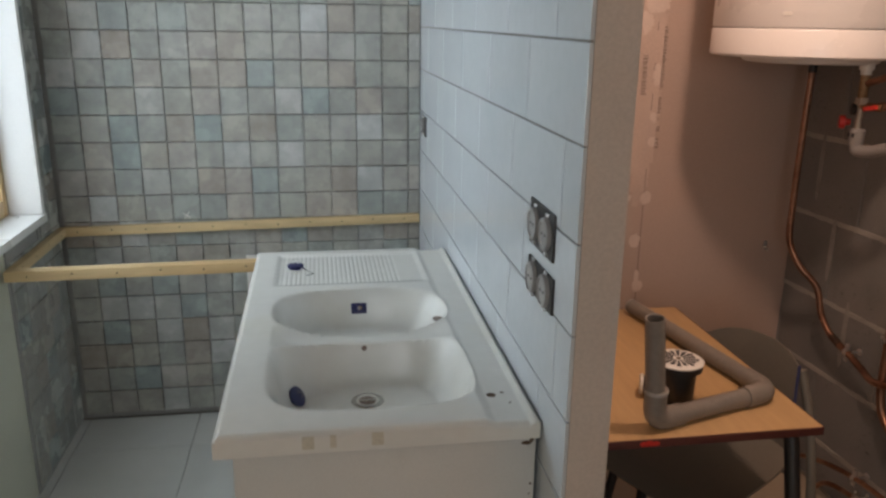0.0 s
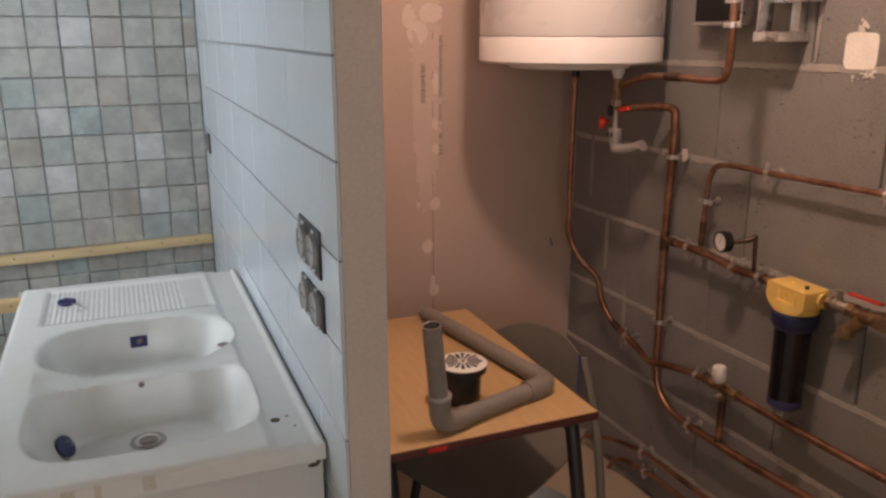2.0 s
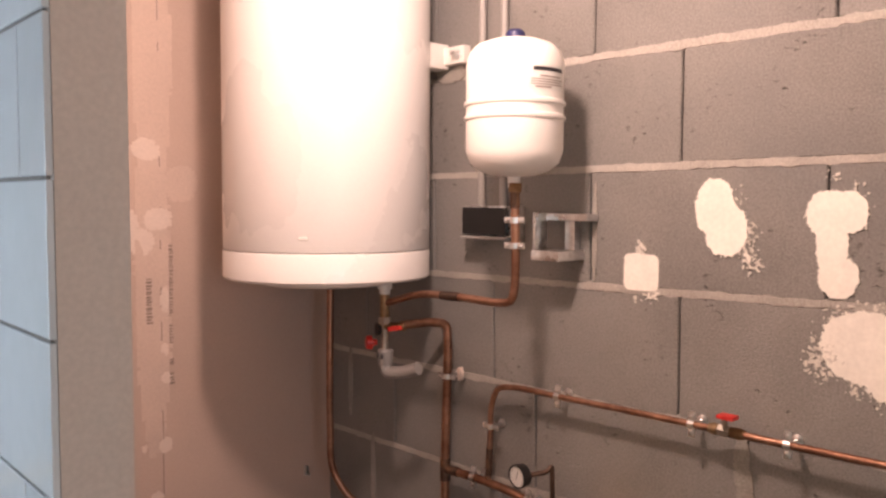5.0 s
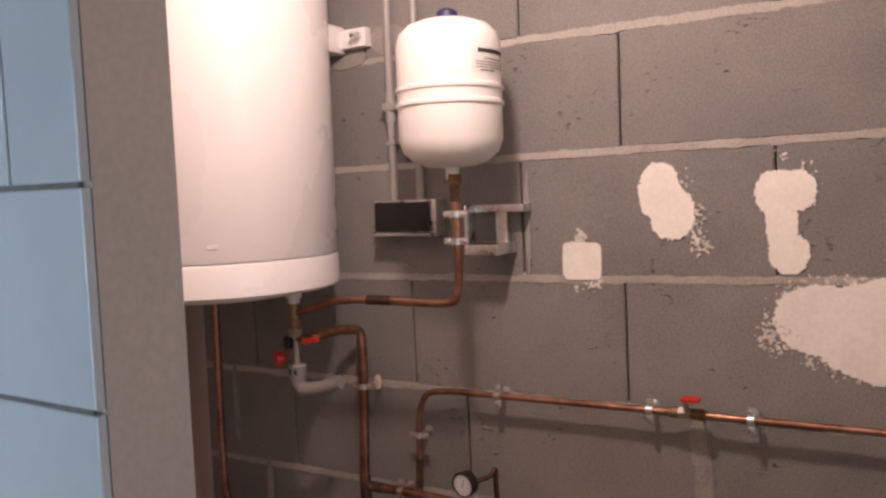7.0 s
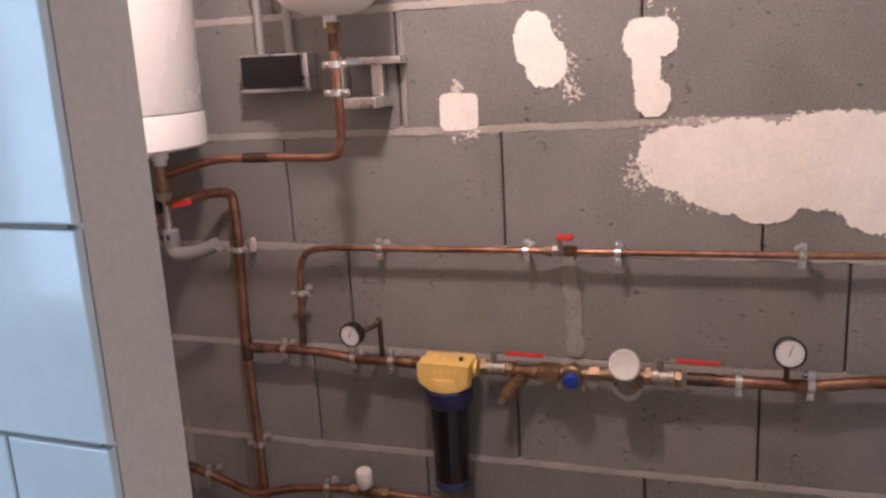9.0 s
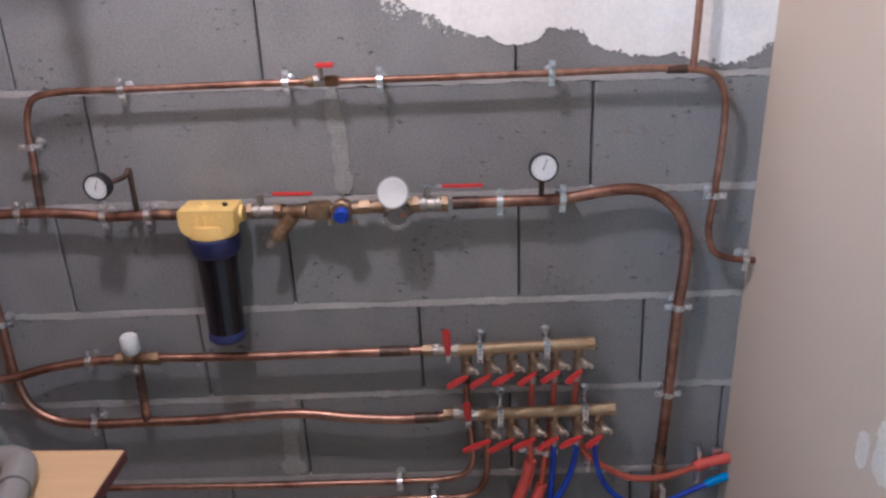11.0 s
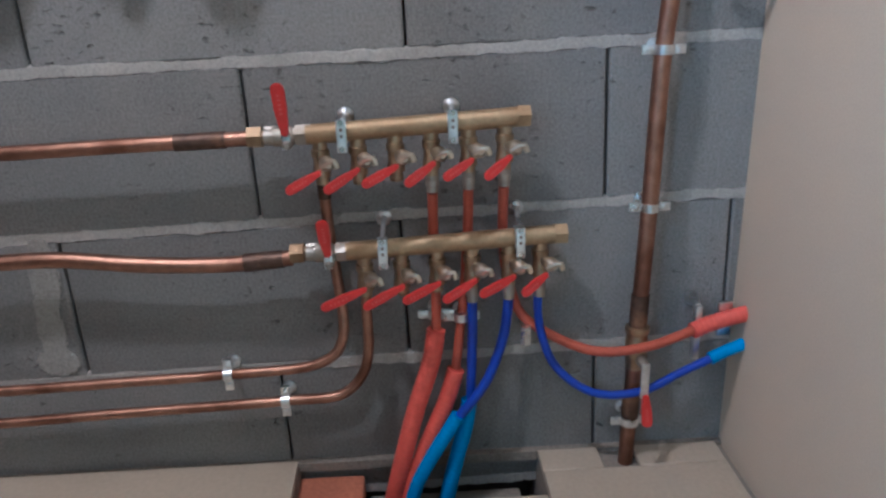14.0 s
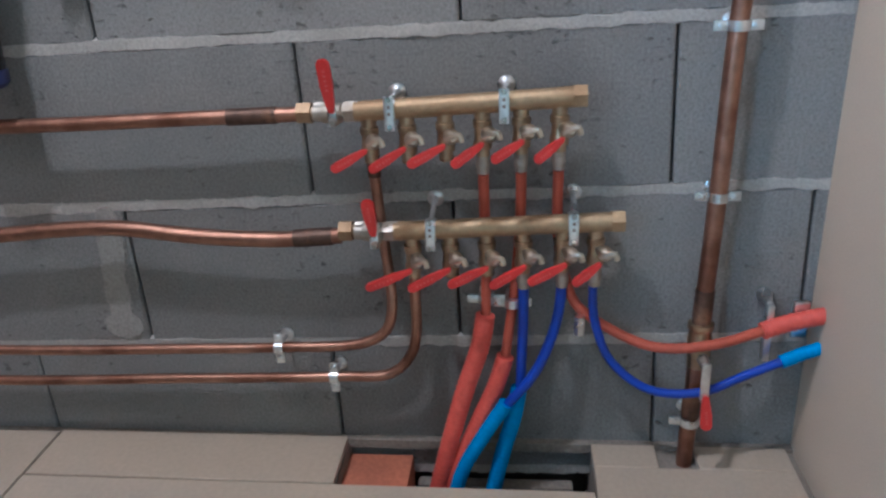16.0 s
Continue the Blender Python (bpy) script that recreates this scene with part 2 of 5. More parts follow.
M_GLOSSWHITE = material("white_gloss_jamb", (0.86, 0.86, 0.84), 0.3, var=0.03, bump=0.02)
M_STEEL = material("stainless", (0.55, 0.54, 0.52), 0.25, 1.0, var=0.1, bump=0.02)
M_DAB = material("pinkish_filler", (0.66, 0.555, 0.49), 0.85, fine=120, coarse=14, var=0.07, bump=0.2, dist=0.001, spec=0.3)
M_GARDEN = material("outside_paving", (0.42, 0.43, 0.42), 0.9, var=0.3, coarse=2)

# ---- mesh helpers ----


def bm_object(name, bm, mat, smooth=True):
    me = bpy.data.meshes.new(name)
    bmesh.ops.recalc_face_normals(bm, faces=bm.faces)
    bm.to_mesh(me)
    bm.free()
    me.materials.append(mat)
    if smooth:
        me.shade_smooth()
        me.set_sharp_from_angle(angle=radians(38))
    return new(name, me)


def part(name, bm, mat, parent, label="", smooth=True):
    ob = bm_object(name, bm, mat, smooth)
    ob.parent = parent
    if label:
        ob["label"] = label
    return ob


def thing(name, label, category, group=""):
    return tagged(new(name), label, category, group)


def structure(name, bm, mat, label, category="wall", smooth=False):
    return tagged(bm_object(name, bm, mat, smooth), label, category, kind="structure")


def box(a, b, bevel=0.0, bm=None, seg=2):
    bm = bm or bmesh.new()
    made = bmesh.ops.create_cube(bm, size=1.0)["verts"]
    for v in made:
        v.co = Vector([a[i] + (b[i] - a[i]) * (v.co[i] + 0.5) for i in range(3)])
    if bevel:
        edges = list({e for v in made for e in v.link_edges})
        bmesh.ops.bevel(bm, geom=edges, offset=bevel, segments=seg, affect="EDGES", profile=0.6)
    return bm


def rings(path, radii, seg=14, bm=None, caps=True, squash=None):
    """Sweep circles along a path with parallel frames."""
    bm = bm or bmesh.new()
    pts = [Vector(p) for p in path]
    if not hasattr(radii, "__len__"):
        radii = [radii] * len(pts)
    tang = [(pts[min(i + 1, len(pts) - 1)] - pts[max(i - 1, 0)]).normalized() for i in range(len(pts))]
    u = tang[0].orthogonal().normalized()
    rows = []
    for p, t, r in zip(pts, tang, radii):
        u = (u - t * u.dot(t)).normalized()
        w = t.cross(u)
        rows.append([bm.verts.new(p + (u * math.cos(a) + w * math.sin(a)) * r) for a in [2 * math.pi * k / seg for k in range(seg)]])
    for a, b in zip(rows, rows[1:]):
        for k in range(seg):
            bm.faces.new((a[k], a[(k + 1) % seg], b[(k + 1) % seg], b[k]))
    if caps:
        bm.faces.new(rows[0][::-1])
        bm.faces.new(rows[-1])
    return bm


def smooth_path(points, step=0.012):
    """A rounded line through the points (centripetal Catmull-Rom)."""
    p = [Vector(q) for q in points]
    p = [p[0] * 2 - p[1]] + p + [p[-1] * 2 - p[-2]]
    out = []
    for a, b, c, d in zip(p, p[1:], p[2:], p[3:]):
        n = max(2, int((c - b).length / step))
        ka, kb, kc = [max(1e-4, (y - x).length) ** 0.5 for x, y in ((a, b), (b, c), (c, d))]
        m1 = (c - b) + kb * ((b - a) / ka - (c - a) / (ka + kb))
        m2 = (c - b) + kb * ((d - c) / kc - (d - b) / (kb + kc))
        for i in range(n):
            s = i / n
            out.append((2 * s**3 - 3 * s**2 + 1) * b + (s**3 - 2 * s**2 + s) * m1 + (-2 * s**3 + 3 * s**2) * c + (s**3 - s**2) * m2)
    return out + [p[-2]]


def filleted(points, radius):
    """A line of straight runs with round corners."""
    p = [Vector(q) for q in points]
    out = [p[0]]
    for a, b, c in zip(p, p[1:], p[2:]):
        i, o = (a - b), (c - b)
        r = min(radius, i.length * 0.45, o.length * 0.45)
        s, e = b + i.normalized() * r, b + o.normalized() * r
        out += [(1 - k) ** 2 * s + 2 * k * (1 - k) * b + k * k * e for k in [j / 6 for j in range(7)]]
    return out + [p[-1]]


def rod(a, b, r, seg=16, bm=None, r2=None):
    return rings([a, b], [r, r if r2 is None else r2], seg, bm)


def turned(origin, axis, profile, seg=24, bm=None, caps=(True, True)):
    """Lathe: profile of (distance along axis, radius)."""
    o, d = Vector(origin), Vector(axis).normalized()
    bm = bm or bmesh.new()
    u = d.orthogonal().normalized()
    w = d.cross(u)
    rows = []
    profile = list(profile)
    for h, r in profile:
        rows.append([bm.verts.new(o + d * h + (u * math.cos(a) + w * math.sin(a)) * max(r, 1e-5)) for a in [2 * math.pi * k / seg for k in range(seg)]])
    for a, b in zip(rows, rows[1:]):
        for k in range(seg):
            bm.faces.new((a[k], a[(k + 1) % seg], b[(k + 1) % seg], b[k]))
    if caps[0]:
        bm.faces.new(rows[0][::-1])
    if caps[1]:
        bm.faces.new(rows[-1])
    return bm


def hexnut(a, b, r, bm=None):
    return rings([a, b], r, 6, bm)


def plate(points, thick, axis, bm=None):
    """A flat outline given in 3D, thickened along axis."""
    bm = bm or bmesh.new()
    d = Vector(axis).normalized() * thick
    lo = [bm.verts.new(Vector(p)) for p in points]
    hi = [bm.verts.new(Vector(p) + d) for p in points]
    bm.faces.new(lo[::-1])
    bm.faces.new(hi)
    for i in range(len(lo)):
        j = (i + 1) % len(lo)
        bm.faces.new((lo[i], lo[j], hi[j], hi[i]))
    return bm

# ---- the large structure ----
WALL_X = 1.60
LOW = -0.172
TOP = 2.50
BACK_Y = 3.75
BOARD_Y = 2.985
END_Y = 0.677
LEFT_X = -1.075
PART_X0, PART_X1, PART_Y = 0.378, 0.452, 1.712

wall_east = structure("wall_east", box((1.665, -1.6, LOW), (1.80, 3.95, TOP)), M_GAP, "grey concrete block wall with pale mortar beds", "block wall")
wall_north = structure("wall_north", box((PART_X1, BOARD_Y, LOW), (1.665, 3.10, TOP)), M_PINKBOARD, "pinkish bare plasterboard wall with filled joint", "wall")
wall_partition = structure("wall_partition", box((PART_X0, PART_Y, LOW), (PART_X1, BACK_Y + 0.1, TOP), 0.0), M_POST, "thin partition with bare beige end face", "partition")
wall_end = structure("wall_end", box((0.70, END_Y - 0.10, LOW), (1.665, END_Y, TOP)), M_BOARD, "bare beige plasterboard wall with filler dabs", "wall")
wall_return = structure("wall_return", box((0.70, -1.6, LOW), (0.80, END_Y - 0.10, TOP)), M_BOARD, "bare plasterboard return wall", "wall")
wall_alcove = structure("wall_alcove", box((LEFT_X - 0.25, BACK_Y + 0.012, LOW), (PART_X0, BACK_Y + 0.16, TOP)), M_GROUT, "alcove wall of glazed grey-green square tiles", "tiled wall")
wall_south = structure("wall_south", box((LEFT_X - 0.25, -1.6, LOW), (0.70, -1.45, TOP)), M_PAINT, "plain white room wall", "wall")
# out of view; closes the room and soaks up light above the bulb
ceiling = structure("ceiling", box((LEFT_X - 0.25, -1.6, TOP), (1.80, 3.95, TOP + 0.12)), M_CEIL, "unseen ceiling, kept dark to cut bounced light", "ceiling")

# west wall with a window opening
WY0, WY1, WZ0, WZ1 = 2.35, 3.50, 0.80, 2.08
bm = box((LEFT_X - 0.25, -1.6, LOW), (LEFT_X - 0.012, WY0, TOP))
box((LEFT_X - 0.25, WY1, LOW), (LEFT_X - 0.012, BACK_Y + 0.16, TOP), bm=bm)
box((LEFT_X - 0.25, WY0, LOW), (LEFT_X - 0.012, WY1, WZ0 - 0.03), bm=bm)
box((LEFT_X - 0.25, WY0, WZ1), (LEFT_X - 0.012, WY1, TOP), bm=bm)
wall_west = structure("wall_west", bm, M_GREENWALL, "pale rendered wall, tiled beside the window", "wall")

# floors: the low one under the sink, the raised one under the pipes with an open channel
NY0, NY1, NX0 = 0.992, 1.392, 1.468
floor_low = structure("floor_low", box((LEFT_X - 0.25, -1.6, LOW - 0.12), (1.80, 3.95, LOW - 0.008)), M_SCREED, "cement bed under pale floor tiles", "floor")
bm = box((PART_X1 - 0.01, END_Y - 0.1, LOW - 0.008), (NX0, BOARD_Y, -0.012))
box((NX0, END_Y - 0.1, LOW - 0.008), (1.665, NY0, -0.012), bm=bm)
box((NX0, NY1, LOW - 0.008), (1.665, BOARD_Y, -0.012), bm=bm)
floor_raised = structure("floor_raised", bm, M_SCREED, "raised floor of beige tiles with an open pipe channel", "floor")

# window in the west wall
window_1 = tagged(new("window_1"), "varnished wooden window in a white reveal with deep sill", "window", kind="structure")
part("window_sill", box((LEFT_X - 0.20, WY0, WZ0 - 0.03), (LEFT_X + 0.035, WY1 + 0.012, WZ0), 0.004), M_GLOSSWHITE, window_1, "white painted sill board")
part("reveal", box((LEFT_X - 0.085, WY1 - 0.015, WZ0), (LEFT_X + 0.03, WY1 + 0.012, WZ1), 0.003), M_GLOSSWHITE, window_1, "white painted jamb")
part("reveal", box((LEFT_X - 0.20, WY0 - 0.012, WZ0), (LEFT_X + 0.03, WY0 + 0.015, WZ1), 0.003), M_GLOSSWHITE, window_1)
part("reveal", box((LEFT_X - 0.20, WY0 - 0.012, WZ1 - 0.015), (LEFT_X + 0.03, WY1 + 0.012, WZ1 + 0.012), 0.003), M_GLOSSWHITE, window_1)
for y0, y1, z0, z1 in ((WY0 + 0.015, WY0 + 0.075, WZ0, WZ1), (WY1 - 0.048, WY1 - 0.015, WZ0, WZ1), (WY0 + 0.075, WY1 - 0.048, WZ0, WZ0 + 0.06), (WY0 + 0.075, WY1 - 0.048, WZ1 - 0.06, WZ1), (2.88, 2.96, WZ0 + 0.06, WZ1 - 0.06)):
    part("window_frame", box((LEFT_X - 0.125, y0, z0), (LEFT_X - 0.085, y1, z1), 0.006), M_OAKFRAME, window_1, "varnished wooden frame")
for y0, y1 in ((2.42, 2.88), (2.96, 3.46)):
    pane = part("pane", box((LEFT_X - 0.108, y0, WZ0 + 0.05), (LEFT_X - 0.102, y1, WZ1 - 0.05)), M_GLASS, window_1, "clear pane")
    pane.visible_shadow = False
ground = structure("ground", box((-9, -8, -0.6), (LEFT_X - 0.3, 14, -0.5)), M_GARDEN, "pale paved yard outside the window", "ground")

# ---- filler, mortar smears and print on the walls ----


def ragged(shapes, cell, seed, to_world, thick, rough=0.35, grain=38.0, power=2.2, bias=0.0):
    """Spread filler with a brushed, ragged edge: cells where a soft shape plus noise is positive. shapes: (u, v, ru, rv)."""
    u0 = min(s[0] - s[2] * 1.5 for s in shapes)
    u1 = max(s[0] + s[2] * 1.5 for s in shapes)
    v0 = min(s[1] - s[3] * 1.5 for s in shapes)
    v1 = max(s[1] + s[3] * 1.5 for s in shapes)
    nu, nv = int((u1 - u0) / cell), int((v1 - v0) / cell)
    bm = bmesh.new()
    verts = {}

    def value(u, v):
        f = max(1 - (abs((u - s[0]) / s[2]) ** power + abs((v - s[1]) / s[3]) ** power) for s in shapes)
        a = noise.noise(Vector((u * 11, v * 11, seed))) * 0.5 + noise.noise(Vector((u * grain, v * grain, seed + 9))) * 0.4
        b = noise.noise(Vector((u * 95, v * 110, seed + 20))) * 0.5 + noise.noise(Vector((u * 210, v * 230, seed + 31))) * 0.35
        return f + bias + rough * (a * (0.4 if bias else 1.0) + b)

    def corner(i, j, top):
        key = (i, j, top)
        if key not in verts:
            ju, jv = noise.noise(Vector((i * 7.3, j * 3.1, seed))) * 0.35, noise.noise(Vector((i * 2.7, j * 8.9, seed + 3))) * 0.35
            u, v = u0 + (i + ju) * cell, v0 + (j + jv) * cell
            h = thick * (0.75 + 0.5 * noise.noise(Vector((u * 16, v * 16, seed + 5)))) if top else -0.002
            verts[key] = bm.verts.new(to_world(u, v, h))
        return verts[key]

    on = {(i, j) for i in range(nu) for j in range(nv) if value(u0 + (i + 0.5) * cell, v0 + (j + 0.5) * cell) > 0}
    for i, j in on:
        bm.faces.new((corner(i, j, 1), corner(i + 1, j, 1), corner(i + 1, j + 1, 1), corner(i, j + 1, 1)))
        for di, dj, a, b in ((-1, 0, (i, j), (i, j + 1)), (1, 0, (i + 1, j + 1), (i + 1, j)), (0, -1, (i + 1, j), (i, j)), (0, 1, (i, j + 1), (i + 1, j + 1))):
            if (i + di, j + dj) not in on:
                bm.faces.new((corner(*a, 1), corner(*b, 1), corner(*b, 0), corner(*a, 0)))
    return bm


def on_blocks(u, v, h):
    return Vector((WALL_X - 0.0015 - h, u, v))


def on_end(u, v, h):
    return Vector((u, END_Y + 0.0005 + h, v))


def on_board(u, v, h):
    return Vector((u, BOARD_Y - 0.0005 - h, v))


def patch(name, shapes, cell, seed, place, label, parent, mat=M_FILLER, thick=0.0014, rough=0.35, power=2.2, bias=0.0):
    return part(name, ragged(shapes, cell, seed, place, thick, rough, power=power, bias=bias), mat, parent, label)


patch("filler_patch", [(1.655, 1.605, 0.041, 0.060), (1.632, 1.563, 0.045, 0.052)], 0.0018, 1.0, on_blocks, "rounded white filler patch", wall_east, rough=0.38)
patch("filler_specks", [(1.588, 1.545, 0.032, 0.060), (1.600, 1.63, 0.02, 0.05), (1.575, 1.50, 0.03, 0.03)], 0.0018, 2.0, on_blocks, "sprayed filler specks", wall_east, M_THIN, rough=2.3, thick=0.001, bias=-1.2)
patch("filler_patch", [(1.437, 1.597, 0.039, 0.042), (1.405, 1.600, 0.033, 0.036), (1.430, 1.540, 0.028, 0.060), (1.417, 1.482, 0.036, 0.038)], 0.0018, 7.0, on_blocks, "hourglass-shaped white filler patch", wall_east, rough=0.4)
patch("filler_specks", [(1.388, 1.615, 0.030, 0.060), (1.468, 1.60, 0.018, 0.035), (1.43, 1.665, 0.03, 0.02)], 0.0018, 8.0, on_blocks, "sprayed filler specks", wall_east, M_THIN, rough=2.3, thick=0.001, bias=-1.15)
patch("filler_patch", [(1.822, 1.464, 0.043, 0.040)], 0.0018, 12.0, on_blocks, "small square white filler patch", wall_east, rough=0.35, power=6)
patch("filler_specks", [(1.824, 1.515, 0.018, 0.020), (1.795, 1.415, 0.026, 0.016), (1.83, 1.405, 0.02, 0.012)], 0.0018, 13.0, on_blocks, "sprayed filler specks", wall_east, M_THIN, rough=2.0, thick=0.001, bias=-0.75)
patch("filler_patch", [(1.36, 1.36, 0.085, 0.066), (1.25, 1.345, 0.13, 0.095), (1.20, 1.275, 0.060, 0.045), (1.08, 1.355, 0.16, 0.095), (0.93, 1.33, 0.16, 0.125), (0.78, 1.32, 0.14, 0.135)], 0.0021, 21.0, on_blocks, "large white filler area running to the corner", wall_east, rough=0.26)
patch("filler_specks", [(1.44, 1.33, 0.05, 0.06), (1.36, 1.285, 0.07, 0.03), (1.30, 1.262, 0.06, 0.02), (1.42, 1.41, 0.05, 0.03), (1.33, 1.437, 0.09, 0.012), (1.10, 1.44, 0.2, 0.01)], 0.0019, 22.0, on_blocks, "sprayed filler specks", wall_east, M_THIN, rough=2.0, thick=0.001, bias=-1.05)
patch("mortar_smear", [(1.585, 1.10, 0.016, 0.055), (1.575, 1.02, 0.018, 0.075), (1.572, 0.95, 0.022, 0.03)], 0.003, 31.0, on_blocks, "dried mortar run", wall_east, M_SMEAR, 0.002)
patch("mortar_smear", [(1.745, 0.345, 0.022, 0.06), (1.752, 0.26, 0.020, 0.08), (1.752, 0.20, 0.032, 0.024)], 0.003, 37.0, on_blocks, "dried mortar run", wall_east, M_SMEAR, 0.002)
patch("mortar_smear", [(2.30, 1.99, 0.05, 0.035), (2.42, 1.96, 0.06, 0.03)], 0.005, 39.0, on_blocks, "dried mortar smear", wall_east, M_SMEAR, 0.002)
patch("filler_dab", [(1.022, 0.651, 0.019, 0.036)], 0.0022, 41.0, on_end, "white filler dab", wall_end, mat=M_ENDDAB, thick=0.0008, rough=0.5)
patch("filler_dab", [(0.944, 0.695, 0.045, 0.058), (0.969, 0.660, 0.022, 0.030)], 0.0022, 43.0, on_end, "white filler dab", wall_end, mat=M_ENDDAB, thick=0.0008, rough=0.6)
patch("filler_dab", [(1.085, 0.345, 0.014, 0.032), (1.050, 0.318, 0.022, 0.026)], 0.0022, 47.0, on_end, "white filler dab", wall_end, mat=M_ENDDAB, thick=0.0008, rough=0.6)
patch("filler_dab", [(0.965, 0.36, 0.032, 0.055), (0.985, 0.285, 0.030, 0.030), (0.945, 0.315, 0.02, 0.05)], 0.0022, 49.0, on_end, "white filler dab", wall_end, mat=M_ENDDAB, thick=0.0008, rough=0.6)

for y, z, w, h in ((0.985, 1.046, 0.014, 0.0025), (0.962, 1.050, 0.0025, 0.018), (0.955, 1.044, 0.010, 0.0025), (0.930, 1.054, 0.012, 0.0025), (0.926, 1.042, 0.0025, 0.016)):
    part("pencil_stroke", box((WALL_X - 0.0022, y - w / 2, z - h / 2), (WALL_X + 0.001, y + w / 2, z + h / 2)), M_GREYINK, wall_east, "faint pencil stroke")
M_JOINTBAND = material("thin_joint_filler", (0.56, 0.44, 0.375), 0.85, fine=120, coarse=9, var=0.08, bump=0.1, dist=0.001)
patch("joint_band", [(1.015, 1.40, 0.050, 0.5), (1.02, 2.0, 0.055, 0.35)], 0.010, 53.0, on_board, "thin pinkish joint compound band", wall_north, M_JOINTBAND, 0.0006, 0.25)
for k, (x, z, rx, rz) in enumerate(((0.985, 1.50, 0.035, 0.035), (0.955, 1.55, 0.022, 0.04), (1.03, 1.56, 0.04, 0.03), (1.048, 1.34, 0.012, 0.035), (1.045, 1.20, 0.012, 0.018), (1.05, 1.12, 0.016, 0.016), (1.045, 0.93, 0.018, 0.020), (1.016, 0.78, 0.018, 0.024), (1.04, 0.615, 0.02, 0.02), (1.035, 0.645, 0.008, 0.03), (1.0, 1.75, 0.04, 0.03), (0.985, 0.93, 0.007, 0.01), (1.10, 1.66, 0.05, 0.05))):
    patch("filler_dab", [(x, z, rx, rz)], 0.004, 60.0 + k, on_board, "pale filler dab", wall_north, M_JOINTBAND if k == 12 else M_DAB, 0.001, 0.45)
part("board_joint", box((1.036, BOARD_Y - 0.0009, 0.0), (1.0385, BOARD_Y + 0.002, 2.4)), M_GREYINK, wall_north, "thin board joint line")
# faded print that runs up the boards, as bars
for x, z0, z1, w in ((1.066, 1.30, 1.49, 0.012), (1.066, 1.10, 1.135, 0.014), (1.066, 1.155, 1.17, 0.010), (1.004, 1.275, 1.40, 0.018), (1.064, 1.215, 1.265, 0.010)):
    bm = bmesh.new()
    z = z0
    rnd = random.Random(int(z0 * 1000))
    while z < z1:
        h = rnd.uniform(0.004, 0.011)
        box((x - w / 2, BOARD_Y - 0.0022, z), (x + w / 2 * rnd.uniform(0.4, 1), BOARD_Y - 0.0002, z + h * 0.5), bm=bm)
        z += h
    part("print", bm, M_GREYINK, wall_north, "faded upright print")

# ---- things: water heater, vessel and their fittings ----
PX = 1.555


def P(y, z, x=PX):
    return (x, y, z)


def water_heater():
    t = thing("water_heater", "tall white enamelled electric water heater on the block wall", "water heater")
    c = (1.322, 2.597, 0)
    part("body", turned((c[0], c[1], 1.493), (0, 0, 1), [(0, 0.2655), (0.003, 0.2675), (0.86, 0.2675), (0.90, 0.255), (0.925, 0.20), (0.93, 0.0)], 72), M_ENAMEL, t)
    part("bottom_cap", turned((c[0], c[1], 1.415), (0, 0, 1), [(0.0, 0.245), (0.002, 0.262), (0.008, 0.2685), (0.070, 0.2685), (0.0745, 0.2665), (0.0765, 0.262)], 72), M_ENAMEL, t, "white plastic bottom cover")
    part("flange_cover", turned((c[0], c[1], 1.400), (0, 0, 1), [(0, 0.17), (0.004, 0.178), (0.016, 0.18)], 48), M_PLASTICWHITE, t)
    a = radians(223)
    b = Vector((c[0] + 0.268 * math.cos(a), c[1] + 0.268 * math.sin(a), 1.527))
    d = Vector((math.cos(a), math.sin(a), 0))
    s = Vector((-d.y, d.x, 0))
    part("badge", plate([b + s * u + Vector((0, 0, v)) for u, v in ((-0.011, -0.004), (0.011, -0.004), (0.011, 0.004), (-0.011, 0.004))], 0.0015, d), M_PLASTICWHITE, t, "small raised badge")
    bar = part("wall_bracket", box((1.572, 2.345, 1.975), (1.598, 2.85, 2.02), 0.003), M_VESSEL, t, "white steel hanging bracket")
    part("bolt", turned((1.575, 2.366, 1.998), (-1, 0, 0), [(0, 0.012), (0.007, 0.012), (0.008, 0.006), (0.030, 0.006)], 10), M_ZINC, bar, "protruding bolt with nut")
    part("bolt_hole", turned((1.5716, 2.46, 2.0), (-1, 0, 0), [(0, 0.005), (0.0008, 0.005)], 10), M_INK, bar)
    part("bracket_arm", box((1.50, 2.42, 1.965), (1.59, 2.47, 2.03), 0.003), M_VESSEL, t)
    part("cold_nipple", turned((1.40, 2.455, 1.375), (0, 0, 1), [(0, 0.014), (0.012, 0.014), (0.013, 0.019), (0.042, 0.019)], 16), M_PLASTICWHITE, t, "white dielectric union")
    part("hot_nipple", turned((1.462, 2.785, 1.36), (0, 0, 1), [(0, 0.013), (0.06, 0.013)], 16), M_STEELDARK, t)
    return t


water_heater()


